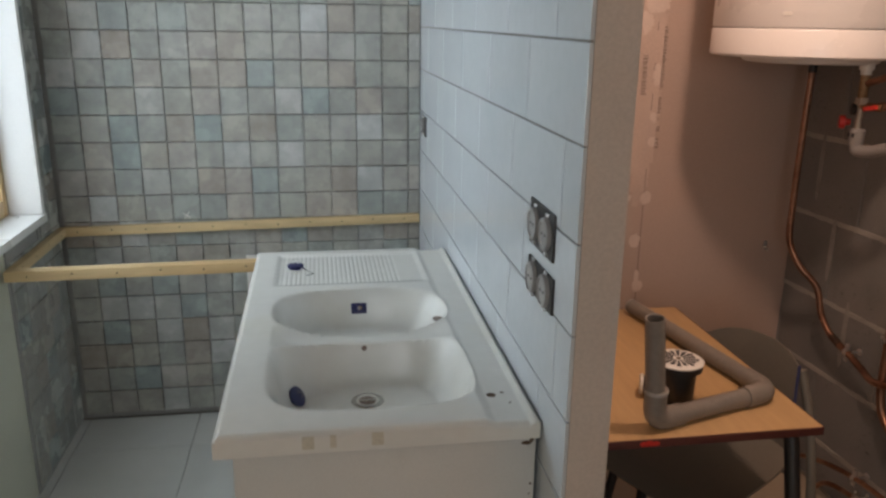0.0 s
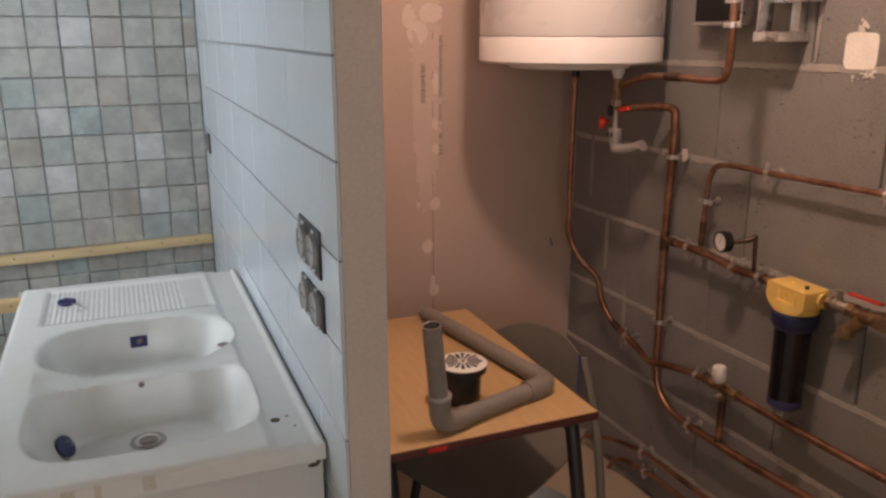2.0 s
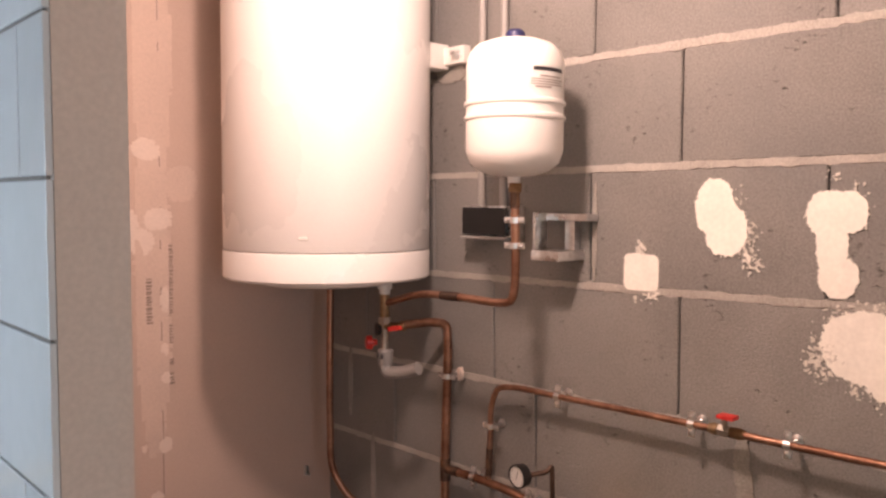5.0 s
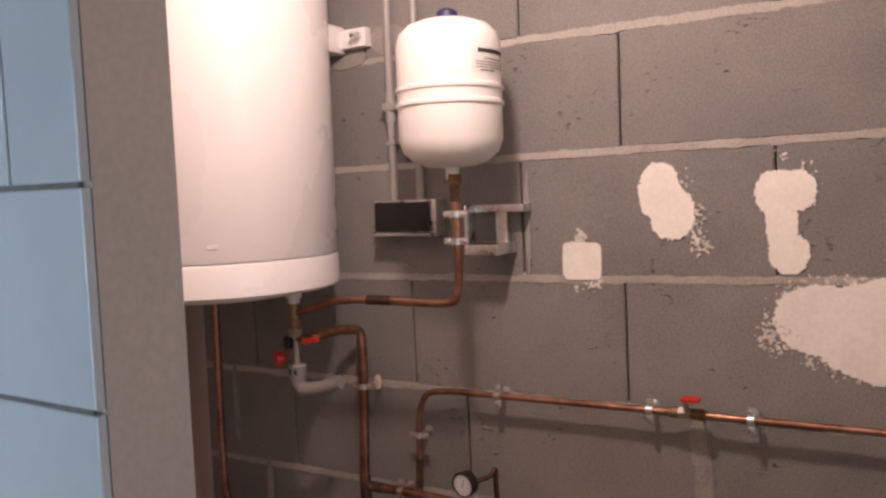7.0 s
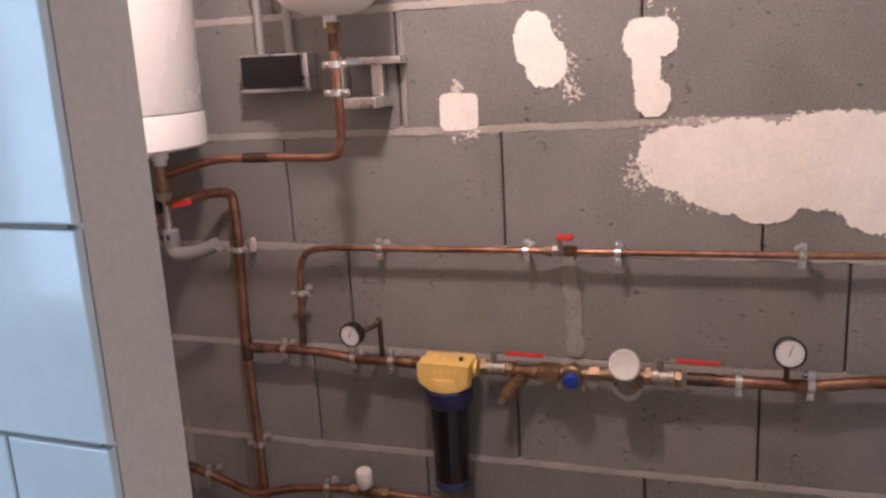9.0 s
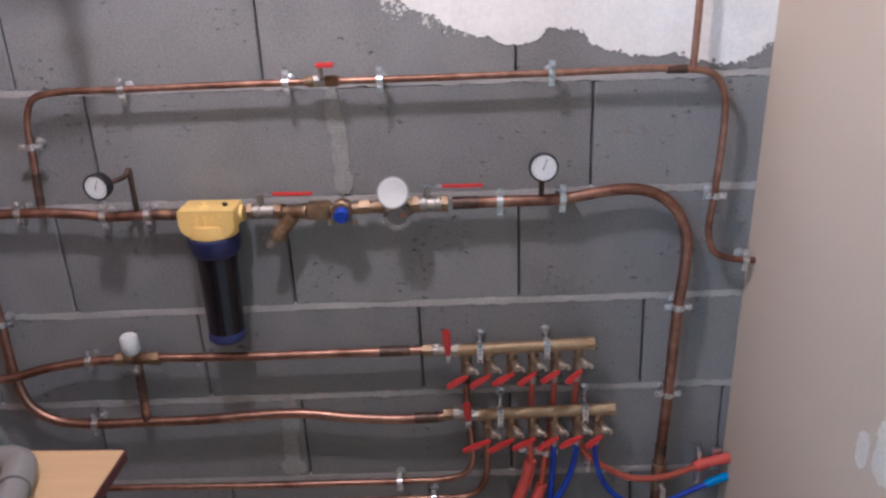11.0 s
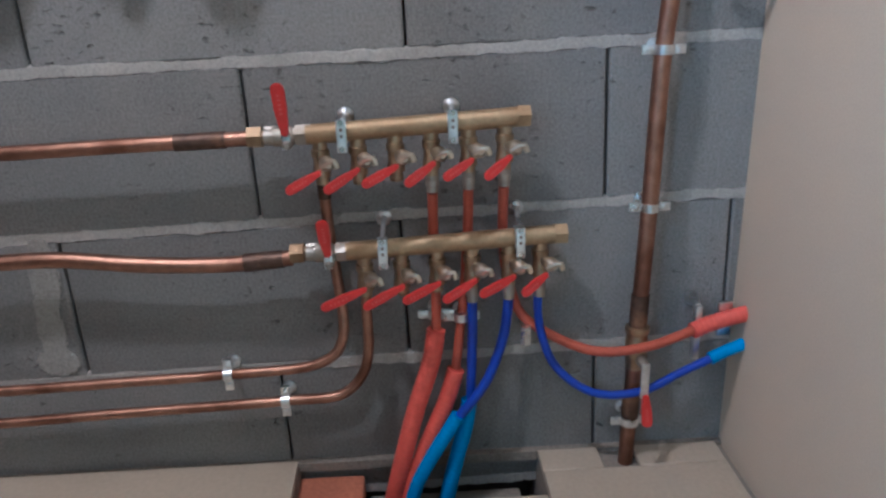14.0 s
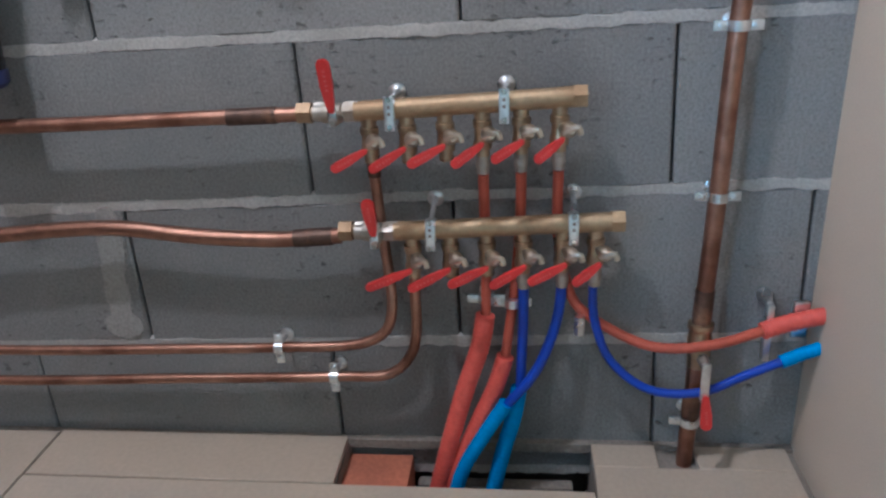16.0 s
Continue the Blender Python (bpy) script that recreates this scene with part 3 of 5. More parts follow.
def safety_group():
    t = thing("safety_valve_group", "brass safety group with red knobs and grey funnel under the heater", "safety valve")
    part("brass_body", rod((1.40, 2.455, 1.376), (1.40, 2.455, 1.30), 0.012), M_BRASS, t)
    part("nut", hexnut((1.40, 2.455, 1.315), (1.40, 2.455, 1.297), 0.017), M_NICKEL, t)
    part("lower_body", rod((1.40, 2.455, 1.298), (1.40, 2.455, 1.225), 0.010), M_NICKEL, t)
    part("black_cap", turned((1.395, 2.467, 1.283), (-0.9, 0.35, 0), [(0, 0.015), (0.012, 0.017), (0.014, 0.010)], 16), M_BLACK, t, "black plastic collar")
    part("drain_knob", turned((1.393, 2.478, 1.247), (-0.85, 0.5, 0), [(0, 0.008), (0.012, 0.010), (0.014, 0.019), (0.028, 0.018), (0.030, 0.012)], 14), M_RED, t, "round red drain knob")
    part("stop_lever", plate([(1.385, 2.425, 1.294), (1.385, 2.385, 1.302), (1.385, 2.380, 1.292), (1.385, 2.425, 1.282)], 0.010, (1, 0, 0)), M_RED, t, "red stop tap handle")
    part("side_outlet", rod((1.40, 2.455, 1.292), (1.43, 2.41, 1.292), 0.011), M_BRASS, t)
    part("funnel", turned((1.40, 2.452, 1.232), (0, 0, -1), [(0, 0.017), (0.004, 0.020), (0.038, 0.019), (0.048, 0.014)], 18), M_TRAP, t, "grey funnel trap")
    for k in (-1, 1):
        part("funnel_slot", box((1.3795, 2.452 + k * 0.008 - 0.0035, 1.210), (1.3825, 2.452 + k * 0.008 + 0.0035, 1.221)), M_INK, t)
    part("trap", rings(filleted([(1.40, 2.452, 1.20), (1.40, 2.448, 1.172), (1.41, 2.40, 1.176), (1.42, 2.345, 1.195)], 0.02), 0.0165, 14), M_TRAP, t, "grey curved trap")
    return t


safety_group()


def expansion_vessel():
    t = thing("expansion_vessel", "small white expansion vessel with raised middle bands", "expansion vessel")
    c = (1.40, 2.016, 1.668)
    body = part("body", turned(c, (0, 0, 1), [(0.0, 0.018), (0.002, 0.045), (0.012, 0.075), (0.030, 0.096), (0.055, 0.1045), (0.118, 0.1045), (0.121, 0.1085), (0.127, 0.1085), (0.130, 0.1045), (0.148, 0.1045), (0.151, 0.1085), (0.157, 0.1085), (0.160, 0.1045), (0.240, 0.1045), (0.262, 0.098), (0.278, 0.082), (0.288, 0.055), (0.292, 0.02)], 56), M_VESSEL, t)
    part("valve_cap", turned((c[0], c[1], 1.958), (0, 0, 1), [(0, 0.022), (0.016, 0.021), (0.022, 0.015)], 18), M_NAVY, t, "dark blue air valve cap")
    part("bottom_nipple", turned((c[0], c[1], 1.645), (0, 0, 1), [(0, 0.013), (0.028, 0.014)], 16), M_VESSEL, t)
    bm = bmesh.new()
    a0, a1 = radians(234), radians(288)
    grid = [[bm.verts.new((c[0] + 0.1052 * math.cos(a), c[1] + 0.1052 * math.sin(a), z)) for z in (1.842, 1.893)] for a in [a0 + (a1 - a0) * k / 12 for k in range(13)]]
    for a, b in zip(grid, grid[1:]):
        bm.faces.new((a[0], b[0], b[1], a[1]))
    lab = part("label", bm, M_DIAL, body, "white rating label with dark heading")
    for k, (z, h, f0, f1) in enumerate(((1.880, 0.008, 0.15, 1.0), (1.868, 0.0025, 0.3, 0.9), (1.862, 0.002, 0.1, 1.0), (1.857, 0.002, 0.1, 0.95), (1.852, 0.002, 0.1, 1.0), (1.846, 0.003, 0.2, 0.6))):
        bm = bmesh.new()
        g = [[bm.verts.new((c[0] + 0.1058 * math.cos(a), c[1] + 0.1058 * math.sin(a), zz)) for zz in (z, z + h)] for a in [a0 + (a1 - a0) * (f0 + (f1 - f0) * i / 8) for i in range(9)]]
        for a, b in zip(g, g[1:]):
            bm.faces.new((a[0], b[0], b[1], a[1]))
        part("printed_bar", bm, M_INK if k == 0 else M_GREYINK, body)
    # steel angle that carries it
    br = part("wall_bracket", box((1.555, 1.935, 1.572), (1.598, 2.06, 1.588), 0.002), M_ZINC, t, "galvanised steel wall bracket")
    part("bracket_leg", box((1.575, 1.985, 1.49), (1.597, 2.012, 1.575), 0.002), M_ZINC, t)
    part("bracket_plate", box((1.515, 2.052, 1.488), (1.56, 2.058, 1.590), 0.002), M_ZINC, t)
    part("bracket_foot", box((1.50, 1.972, 1.482), (1.597, 2.05, 1.505), 0.002), M_ZINC, t)
    return t


expansion_vessel()


def collar(y, z, axis, r, x=PX, base=True, group="pipe collars"):
    """Zinc pipe ring with two ears, stud and wall rose; axis is the pipe's run, "y" or "z"."""
    t = thing("pipe_collar", "zinc-plated pipe collar screwed to the block wall", "pipe clip", group)
    d = Vector((0, 1, 0)) if axis == "y" else Vector((0, 0, 1))
    e = Vector((0, 0, 1)) if axis == "y" else Vector((0, 1, 0))
    c = Vector((x, y, z))
    part("ring", turned(c - d * 0.0065, d, [(0, r), (0, r + 0.0028), (0.013, r + 0.0028), (0.013, r)], 20), M_ZINC, t)
    for s in (-1, 1):
        q = c + e * s * (r + 0.009)
        ear = box((-0.003, -0.0065, -0.0095), (0.003, 0.0065, 0.0095), 0.0015)
        rot = Matrix.Identity(4) if axis == "y" else pose(0, 0, 0, 90, 0, 0)
        ear.transform(Matrix.Translation(q) @ rot)
        ob = part("ear", ear, M_ZINC, t)
        part("screw", turned(q + Vector((-0.003, 0, 0)), (-1, 0, 0), [(0, 0.0048), (0.003, 0.0045), (0.004, 0.002)], 10), M_ZINC, ob)
    if base:
        part("stud", rod(c + Vector((r, 0, 0)), (1.598, y, z), 0.0035, 8), M_ZINC, t)
        part("wall_rose", turned((1.5985, y, z), (-1, 0, 0), [(0, 0.012), (0.003, 0.011), (0.006, 0.005)], 14), M_ZINC, t)
    return t


# ---- pipes ----


def pipe(name, label, pts, r, mat=M_COPPER, round_=None, scorch=()):
    t = thing(name, label, "pipe")
    path = filleted(pts, round_) if round_ else smooth_path(pts)
    part("tube", rings(path, r, 16), mat, t)
    for a, b in scorch:
        part("solder_joint", rings([a, b], r + 0.0016, 16), M_BURNT, t, "heat-darkened soldered sleeve")
    return t


riser = pipe("cold_water_pipe", "thick tarnished copper pipe rising beside the heater", [P(2.425, 1.294, 1.43), P(2.40, 1.295, 1.52), P(2.388, 1.285), P(2.381, 1.245), P(2.382, 1.14), P(2.388, 0.90), P(2.383, 0.64), P(2.377, 0.47), P(2.357, 0.412), P(2.305, 0.374), P(2.21, 0.362), P(2.09, 0.366), P(1.94, 0.372), P(1.78, 0.385), P(1.70, 0.386), P(1.58, 0.373), P(1.455, 0.368), P(1.365, 0.374)], 0.0118, scorch=((P(2.3885, 0.925), P(2.3875, 0.865)), (P(1.435, 0.369), P(1.378, 0.373))))
hot = pipe("hot_water_pipe", "slender copper pipe looping down to the upper manifold", [(1.462, 2.785, 1.37), (1.458, 2.782, 1.20), (1.460, 2.785, 0.95), (1.464, 2.778, 0.82), (1.490, 2.745, 0.745), (1.535, 2.708, 0.685), (1.547, 2.682, 0.60), P(2.63, 0.547), P(2.545, 0.525), P(2.47, 0.503), (1.540, 2.40, 0.497), P(2.30, 0.516), P(2.195, 0.533), P(2.08, 0.541), P(1.95, 0.541), P(1.75, 0.544), P(1.57, 0.549), P(1.40, 0.553)], 0.0105, scorch=((P(2.625, 0.545), P(2.585, 0.534)), (P(1.51, 0.550), P(1.44, 0.552))))
branch = pipe("supply_branch_pipe", "copper supply pipe between riser and water filter", [P(2.386, 0.897), P(2.28, 0.901), P(2.19, 0.900), P(2.135, 0.896), P(2.091, 0.890), P(2.0, 0.893), P(1.90, 0.892)], 0.0108, scorch=((P(2.385, 0.897), P(2.335, 0.899)), (P(1.985, 0.8935), P(1.92, 0.892))))
main = pipe("mains_pipe", "thick copper mains pipe bending down to the floor", [P(1.335, 0.908), P(1.234, 0.910), P(1.10, 0.914), P(1.015, 0.928), P(0.955, 0.933), P(0.900, 0.920), P(0.856, 0.883), P(0.832, 0.830), P(0.827, 0.757), P(0.834, 0.655), P(0.839, 0.43), P(0.845, 0.24), P(0.852, -0.03)], 0.0122, scorch=((P(1.335, 0.908), P(1.28, 0.909)), (P(0.8435, 0.29), P(0.845, 0.235)), (P(0.848, 0.12), P(0.849, 0.075))))
upper = pipe("upper_copper_pipe", "thin copper pipe running along the block wall", [P(2.228, 0.905), P(2.222, 1.03), P(2.219, 1.10), P(2.198, 1.147), P(2.15, 1.160), P(2.0, 1.164), P(1.67, 1.171), P(1.478, 1.173), P(1.13, 1.179), P(0.865, 1.182), P(0.806, 1.170), P(0.780, 1.128), P(0.779, 0.93), P(0.783, 0.828), P(0.766, 0.786), P(0.73, 0.770), P(0.668, 0.765)], 0.0072, scorch=((P(2.2245, 0.99), P(2.2275, 0.92)), (P(0.90, 1.1815), P(0.86, 1.1815))))
up2 = pipe("vertical_copper_pipe", "thin copper pipe rising to the ceiling", [P(0.848, 1.180), P(0.847, 1.35), P(0.851, 1.45), P(0.851, 2.49)], 0.0072)
vessel_pipe = pipe("vessel_pipe", "copper pipe from the expansion vessel to the heater", [(1.40, 2.012, 1.65), (1.40, 2.012, 1.42), (1.40, 2.022, 1.398), (1.40, 2.05, 1.392), (1.40, 2.20, 1.392), (1.40, 2.32, 1.386), (1.402, 2.45, 1.352)], 0.0092, scorch=(((1.40, 2.012, 1.648), (1.40, 2.012, 1.600)), ((1.40, 2.18, 1.392), (1.40, 2.24, 1.391))))
part("compression_nut", hexnut((1.40, 2.012, 1.655), (1.40, 2.012, 1.635), 0.0155), M_BRASS, vessel_pipe)
low1 = pipe("low_copper_pipe", "thin copper pipe low along the block wall", [P(1.311, 0.53, 1.557), P(1.312, 0.46, 1.567), P(1.308, 0.38, 1.572), P(1.301, 0.31, 1.565), P(1.298, 0.255), P(1.310, 0.218), P(1.345, 0.197), P(1.480, 0.187), P(1.649, 0.182), P(1.83, 0.177), P(2.20, 0.173), P(2.42, 0.160), P(2.60, 0.115), P(2.78, 0.03), P(2.83, -0.03)], 0.0080, scorch=((P(1.3112, 0.505, 1.561), P(1.312, 0.46, 1.567)),))
low2 = pipe("low_copper_pipe", "thin copper pipe low along the block wall", [P(1.260, 0.33), P(1.262, 0.28), P(1.263, 0.22), P(1.273, 0.178), P(1.305, 0.144), P(1.397, 0.136), P(1.655, 0.128), P(1.84, 0.121), P(2.20, 0.114), P(2.40, 0.100), P(2.55, 0.06), P(2.62, -0.03)], 0.0080)

for y, z, ax, r in ((2.01, 1.164, "y", 0.0072), (1.67, 1.171, "y", 0.0072), (1.478, 1.173, "y", 0.0072), (1.13, 1.179, "y", 0.0072), (2.222, 1.048, "z", 0.0072), (2.28, 0.901, "y", 0.0108), (2.095, 0.890, "y", 0.0108), (1.998, 0.893, "y", 0.0108), (1.234, 0.910, "y", 0.0122), (1.100, 0.914, "y", 0.0122), (0.834, 0.655, "z", 0.0122), (0.839, 0.430, "z", 0.0122), (0.849, 0.068, "z", 0.0122), (2.382, 1.150, "z", 0.0118), (2.383, 0.634, "z", 0.0118), (2.545, 0.525, "y", 0.0105), (2.195, 0.533, "y", 0.0105), (2.21, 0.362, "y", 0.0118), (1.480, 0.187, "y", 0.0080), (1.397, 0.136, "y", 0.0080), (2.42, 0.160, "y", 0.0080), (2.40, 0.100, "y", 0.0080), (0.779, 0.915, "z", 0.0072), (0.697, 0.767, "y", 0.0072)):
    collar(y, z, ax, r)
for z in (1.575, 1.520):
    collar(2.012, z, "z", 0.0092, 1.40, base=False)
patch("putty_lump", [(2.353, 1.158, 0.005, 0.017)], 0.002, 91.0, lambda u, v, h: Vector((1.575 - h * 4, u, v)), "white putty", riser, M_DAB, 0.003, 0.4)


def lever(root, tip, wide, t, bend=0.006, mat=M_RED, name="lever"):
    """A flat steel handle with a thick red grip, from its spindle to its tip, seen flat from -x."""
    a, b = Vector(root), Vector(tip)
    d = (b - a).normalized()
    n = Vector((1, 0, 0))
    s = d.cross(n).normalized()
    L = (b - a).length
    pts = []
    for f, w in ((0.0, 0.55), (0.25, 0.75), (0.55, 1.0), (0.88, 1.08), (0.97, 0.85), (1.0, 0.45)):
        pts.append((f, w))
    outline = [a + d * L * f + s * wide * w for f, w in pts] + [a + d * L * f - s * wide * w for f, w in reversed(pts)]
    bm = plate(outline, 0.007, (-1, 0, 0))
    bmesh.ops.bevel(bm, geom=list(bm.edges), offset=0.0018, segments=2, affect="EDGES")
    grip = part(name, bm, mat, t, "red plastic-dipped lever")
    bm = bmesh.new()
    for k in range(5):
        f0 = 0.42 + k * 0.085
        plate([Vector(q) + Vector((-0.0071, 0, 0)) for q in [a + d * L * f + s * wide * w for f, w in ((f0, 0.22), (f0 + 0.035, 0.22), (f0 + 0.035, -0.22), (f0, -0.22))]], 0.0004, (-1, 0, 0), bm)
    part("embossed_mark", bm, M_REDPRINT, grip)
    return grip


def manifold(ys, tips, z0, z1, y0, y1, upright, outlets, label):
    """A brass bar from (y0, z0) to (y1, z1) with valves at ys, whose levers reach out by tips, and a main valve at its head."""
    t = thing("brass_manifold", label, "manifold", "pipe manifolds")
    part("bar", rings([P(y0, z0, 1.545), P(y1 + 0.004, z1, 1.545)], 0.0138, 20), M_RAWBRASS, t)
    part("end_plug", hexnut(P(y1 + 0.018, z1, 1.545), P(y1, z1, 1.545), 0.0160), M_RAWBRASS, t)
    part("union_nut", hexnut(P(y0 + 0.014, z0 - 0.001, 1.548), P(y0 - 0.006, z0, 1.547), 0.0155), M_NICKEL, t)
    v = part("main_valve", turned(P(y0 + 0.058, z0 - 0.002, 1.548), (0, -1, 0), [(0, 0.011), (0.012, 0.011), (0.013, 0.0135), (0.038, 0.0135), (0.040, 0.0115), (0.046, 0.0115)], 18), M_NICKEL, t, "nickel-plated ball valve")
    part("hex_union", hexnut(P(y0 + 0.082, z0 - 0.003), P(y0 + 0.062, z0 - 0.003), 0.0155), M_BRASS, t)
    part("pipe_nipple", rod(P(y0 + 0.064, z0 - 0.003), P(y0 + 0.056, z0 - 0.003), 0.0105), M_BRASS, t)
    part("hex_union", hexnut(P(y0 + 0.058, z0 - 0.002), P(y0 + 0.042, z0 - 0.002), 0.0145), M_NICKEL, t)
    part("spindle_nut", turned(P(y0 + 0.022, z0 - 0.006, 1.536), (-1, 0, 0), [(0, 0.007), (0.022, 0.0068), (0.030, 0.0062), (0.036, 0.004)], 10), M_NICKEL, v)
    part("lever_plate", box((1.507, y0 + 0.017, z0 - 0.012), (1.511, y0 + 0.029, z0 + 0.014), 0.0015), M_ZINC, v)
    lever(P(y0 + 0.023, z0 + 0.006, 1.512), P(y0 + 0.027, z0 + upright, 1.500), 0.0085, v)
    for k, (y, reach) in enumerate(zip(ys, tips)):
        z = z0 + (z1 - z0) * (y0 - y) / (y0 - y1)
        b = part("outlet_valve", turned(P(y, z - 0.010, 1.547), (0, 0, -1), [(0, 0.0105), (0.012, 0.0105), (0.013, 0.0128), (0.022, 0.0128), (0.023, 0.0105), (0.040, 0.0112), (0.042, 0.0125), (0.052, 0.0125), (0.053, 0.009), (0.062, 0.009)], 16), M_OUTLET, t, "small brass outlet valve")
        part("spindle", turned(P(y - 0.005, z - 0.038, 1.540), (-1, -0.25, 0.1), [(0, 0.0075), (0.018, 0.007), (0.020, 0.0105), (0.030, 0.0100), (0.036, 0.005)], 12), M_HUB, b)
        part("stop_wing", rings(smooth_path([(1.508, y - 0.004, z - 0.038), (1.504, y - 0.015, z - 0.031), (1.502, y - 0.022, z - 0.030), (1.502, y - 0.025, z - 0.039)], 0.004), 0.0042, 8), M_HUB, b)
        lever((1.505, y - 0.004, z - 0.043), (1.497, y + reach, z - 0.068 - 0.004 * (k % 2)), 0.0064, b)
        if k in outlets:
            part("press_sleeve", turned(P(y, z - 0.070, 1.550), (0, 0, -1), [(0, 0.0085), (0.003, 0.0098), (0.009, 0.0098), (0.010, 0.0085), (0.013, 0.0098), (0.019, 0.0098), (0.020, 0.0085), (0.028, 0.0085)], 14), M_NICKEL, t, "crimped metal sleeve")
        elif k >= 1:
            part("blank_cap", hexnut(P(y, z - 0.070), P(y, z - 0.078), 0.010), M_BRASS, t)
    return t


manifold((1.311, 1.259, 1.207, 1.157, 1.105, 1.054), (0.044, 0.045, 0.046, 0.038, 0.038, 0.033), 0.557, 0.572, 1.328, 1.019, 0.078, (3, 4, 5), "upper brass manifold with six red-levered valves")
manifold((1.260, 1.206, 1.154, 1.102, 1.047, 1.001), (0.062, 0.056, 0.052, 0.046, 0.049, 0.034), 0.384, 0.398, 1.285, 0.963, 0.064, (3, 4, 5), "lower brass manifold with six red-levered valves")
for y, z, up in ((1.279, 0.5595, 0.013), (1.127, 0.567, 0.013), (1.232, 0.3865, 0.029), (1.033, 0.395, 0.028)):
    t = thing("manifold_bracket", "perforated zinc strap holding a brass manifold", "pipe clip", "manifold straps")
    part("ring", turned((1.545, y - 0.007, z), (0, 1, 0), [(0, 0.0138), (0, 0.0165), (0.014, 0.0165), (0.014, 0.0138)], 20), M_ZINC, t)
    part("strap", box((1.5255, y - 0.0065, z - 0.026), (1.5285, y + 0.0065, z + 0.020), 0.0012), M_ZINC, t)
    for dz in (-0.021, 0.016):
        part("screw", turned((1.526, y, z + dz), (-1, 0, 0), [(0, 0.0045), (0.002, 0.004)], 10), M_STEEL, t)
    part("wall_rose", turned((1.5985, y - 0.002, z + up), (-1, 0, 0), [(0, 0.0125), (0.003, 0.0115), (0.006, 0.006), (0.020, 0.004)], 14), M_ZINC, t)
    part("stud", rod((1.580, y - 0.002, z + up), (1.552, y, z + 0.013), 0.0038, 8), M_ZINC, t)
    for dz in (-0.003, 0.006):
        part("slot", box((1.5247, y - 0.002, z + dz - 0.0022), (1.5257, y + 0.002, z + dz + 0.0022), 0.0004), M_GREYINK, t)


def plastic_line(label, pts, r, mat, sleeve=None, sleeve_mat=None, sleeve_r=0.016):
    t = thing("plastic_pipe", label, "pipe", "coloured plastic pipes")
    part("tube", rings(smooth_path(pts), r, 14), mat, t)
    if sleeve:
        path = smooth_path(sleeve, 0.0022)
        part("sleeve", rings(path, [sleeve_r * (1 + 0.035 * math.sin(k * 1.6)) for k in range(len(path))], 16), sleeve_mat, t, "ribbed protective sleeve")
    return t


plastic_line("red plastic pipe in a ribbed red sleeve", [P(1.157, 0.465), P(1.157, 0.40, 1.567), P(1.156, 0.32, 1.566), P(1.158, 0.24, 1.555)], 0.0076, M_REDPEX, [P(1.158, 0.248, 1.552), P(1.166, 0.20, 1.551), P(1.195, 0.108, 1.55), P(1.234, -0.04, 1.545), P(1.252, -0.12, 1.54)], M_REDSLEEVE, 0.0145)
plastic_line("red plastic pipe in a ribbed red sleeve", [P(1.105, 0.468), P(1.106, 0.40, 1.569), P(1.112, 0.31, 1.574), P(1.123, 0.22, 1.565), P(1.130, 0.172, 1.555)], 0.0076, M_REDPEX, [P(1.129, 0.178, 1.553), P(1.145, 0.125, 1.551), P(1.166, 0.075, 1.55), P(1.211, -0.04, 1.545), P(1.232, -0.12, 1.54)], M_REDSLEEVE, 0.0135)
plastic_line("red plastic pipe curving to the corner", [P(1.054, 0.470), P(1.054, 0.40, 1.569), P(1.050, 0.345, 1.573), P(1.040, 0.297, 1.570), P(1.026, 0.262, 1.565), P(0.987, 0.232, 1.556), P(0.915, 0.206, 1.537), P(0.836, 0.210, 1.535), P(0.755, 0.228, 1.550)], 0.0076, M_REDPEX, [P(0.760, 0.2265, 1.549), P(0.73, 0.235), P(0.660, 0.253)], M_REDSLEEVE, 0.0125)
plastic_line("blue plastic pipe in a light blue sleeve", [P(1.102, 0.305), P(1.102, 0.25), P(1.104, 0.19), P(1.107, 0.11)], 0.0078, M_BLUEPEX, [P(1.1085, 0.122), P(1.116, 0.075, 1.552), P(1.130, 0.022, 1.55), P(1.146, -0.045, 1.547), P(1.16, -0.12, 1.54)], M_BLUESLEEVE, 0.0128)
plastic_line("blue plastic pipe in a light blue sleeve", [P(1.047, 0.308), P(1.0485, 0.27), P(1.057, 0.225, 1.55), P(1.084, 0.159, 1.54), P(1.130, 0.100, 1.533)], 0.0078, M_BLUEPEX, [P(1.128, 0.107, 1.533), P(1.150, 0.070, 1.533), P(1.176, 0.025, 1.533), P(1.198, -0.02, 1.533), P(1.225, -0.12, 1.53)], M_BLUESLEEVE, 0.0115)
plastic_line("blue plastic pipe looping to the corner", [P(1.001, 0.315), P(1.002, 0.275), P(0.996, 0.232, 1.550), P(0.972, 0.176, 1.543), P(0.916, 0.136, 1.532), P(0.844, 0.137, 1.526), P(0.774, 0.162, 1.538), P(0.722, 0.182, 1.545)], 0.0066, M_BLUEPEX, [P(0.730, 0.179, 1.544), P(0.70, 0.190, 1.549), P(0.660, 0.203, 1.553)], M_BLUESLEEVE, 0.0100)
t = thing("sleeve_clip", "zinc clip on the red sleeve near the corner", "pipe clip")
part("rose", turned((1.597, 0.748, 0.262), (-1, 0, 0), [(0, 0.012), (0.003, 0.011), (0.03, 0.004)], 12), M_ZINC, t)
part("strap", box((1.56, 0.742, 0.17), (1.575, 0.752, 0.262), 0.002), M_ZINC, t)
part("strap", box((1.57, 0.690, 0.205), (1.58, 0.712, 0.262), 0.002), M_ZINC, t)
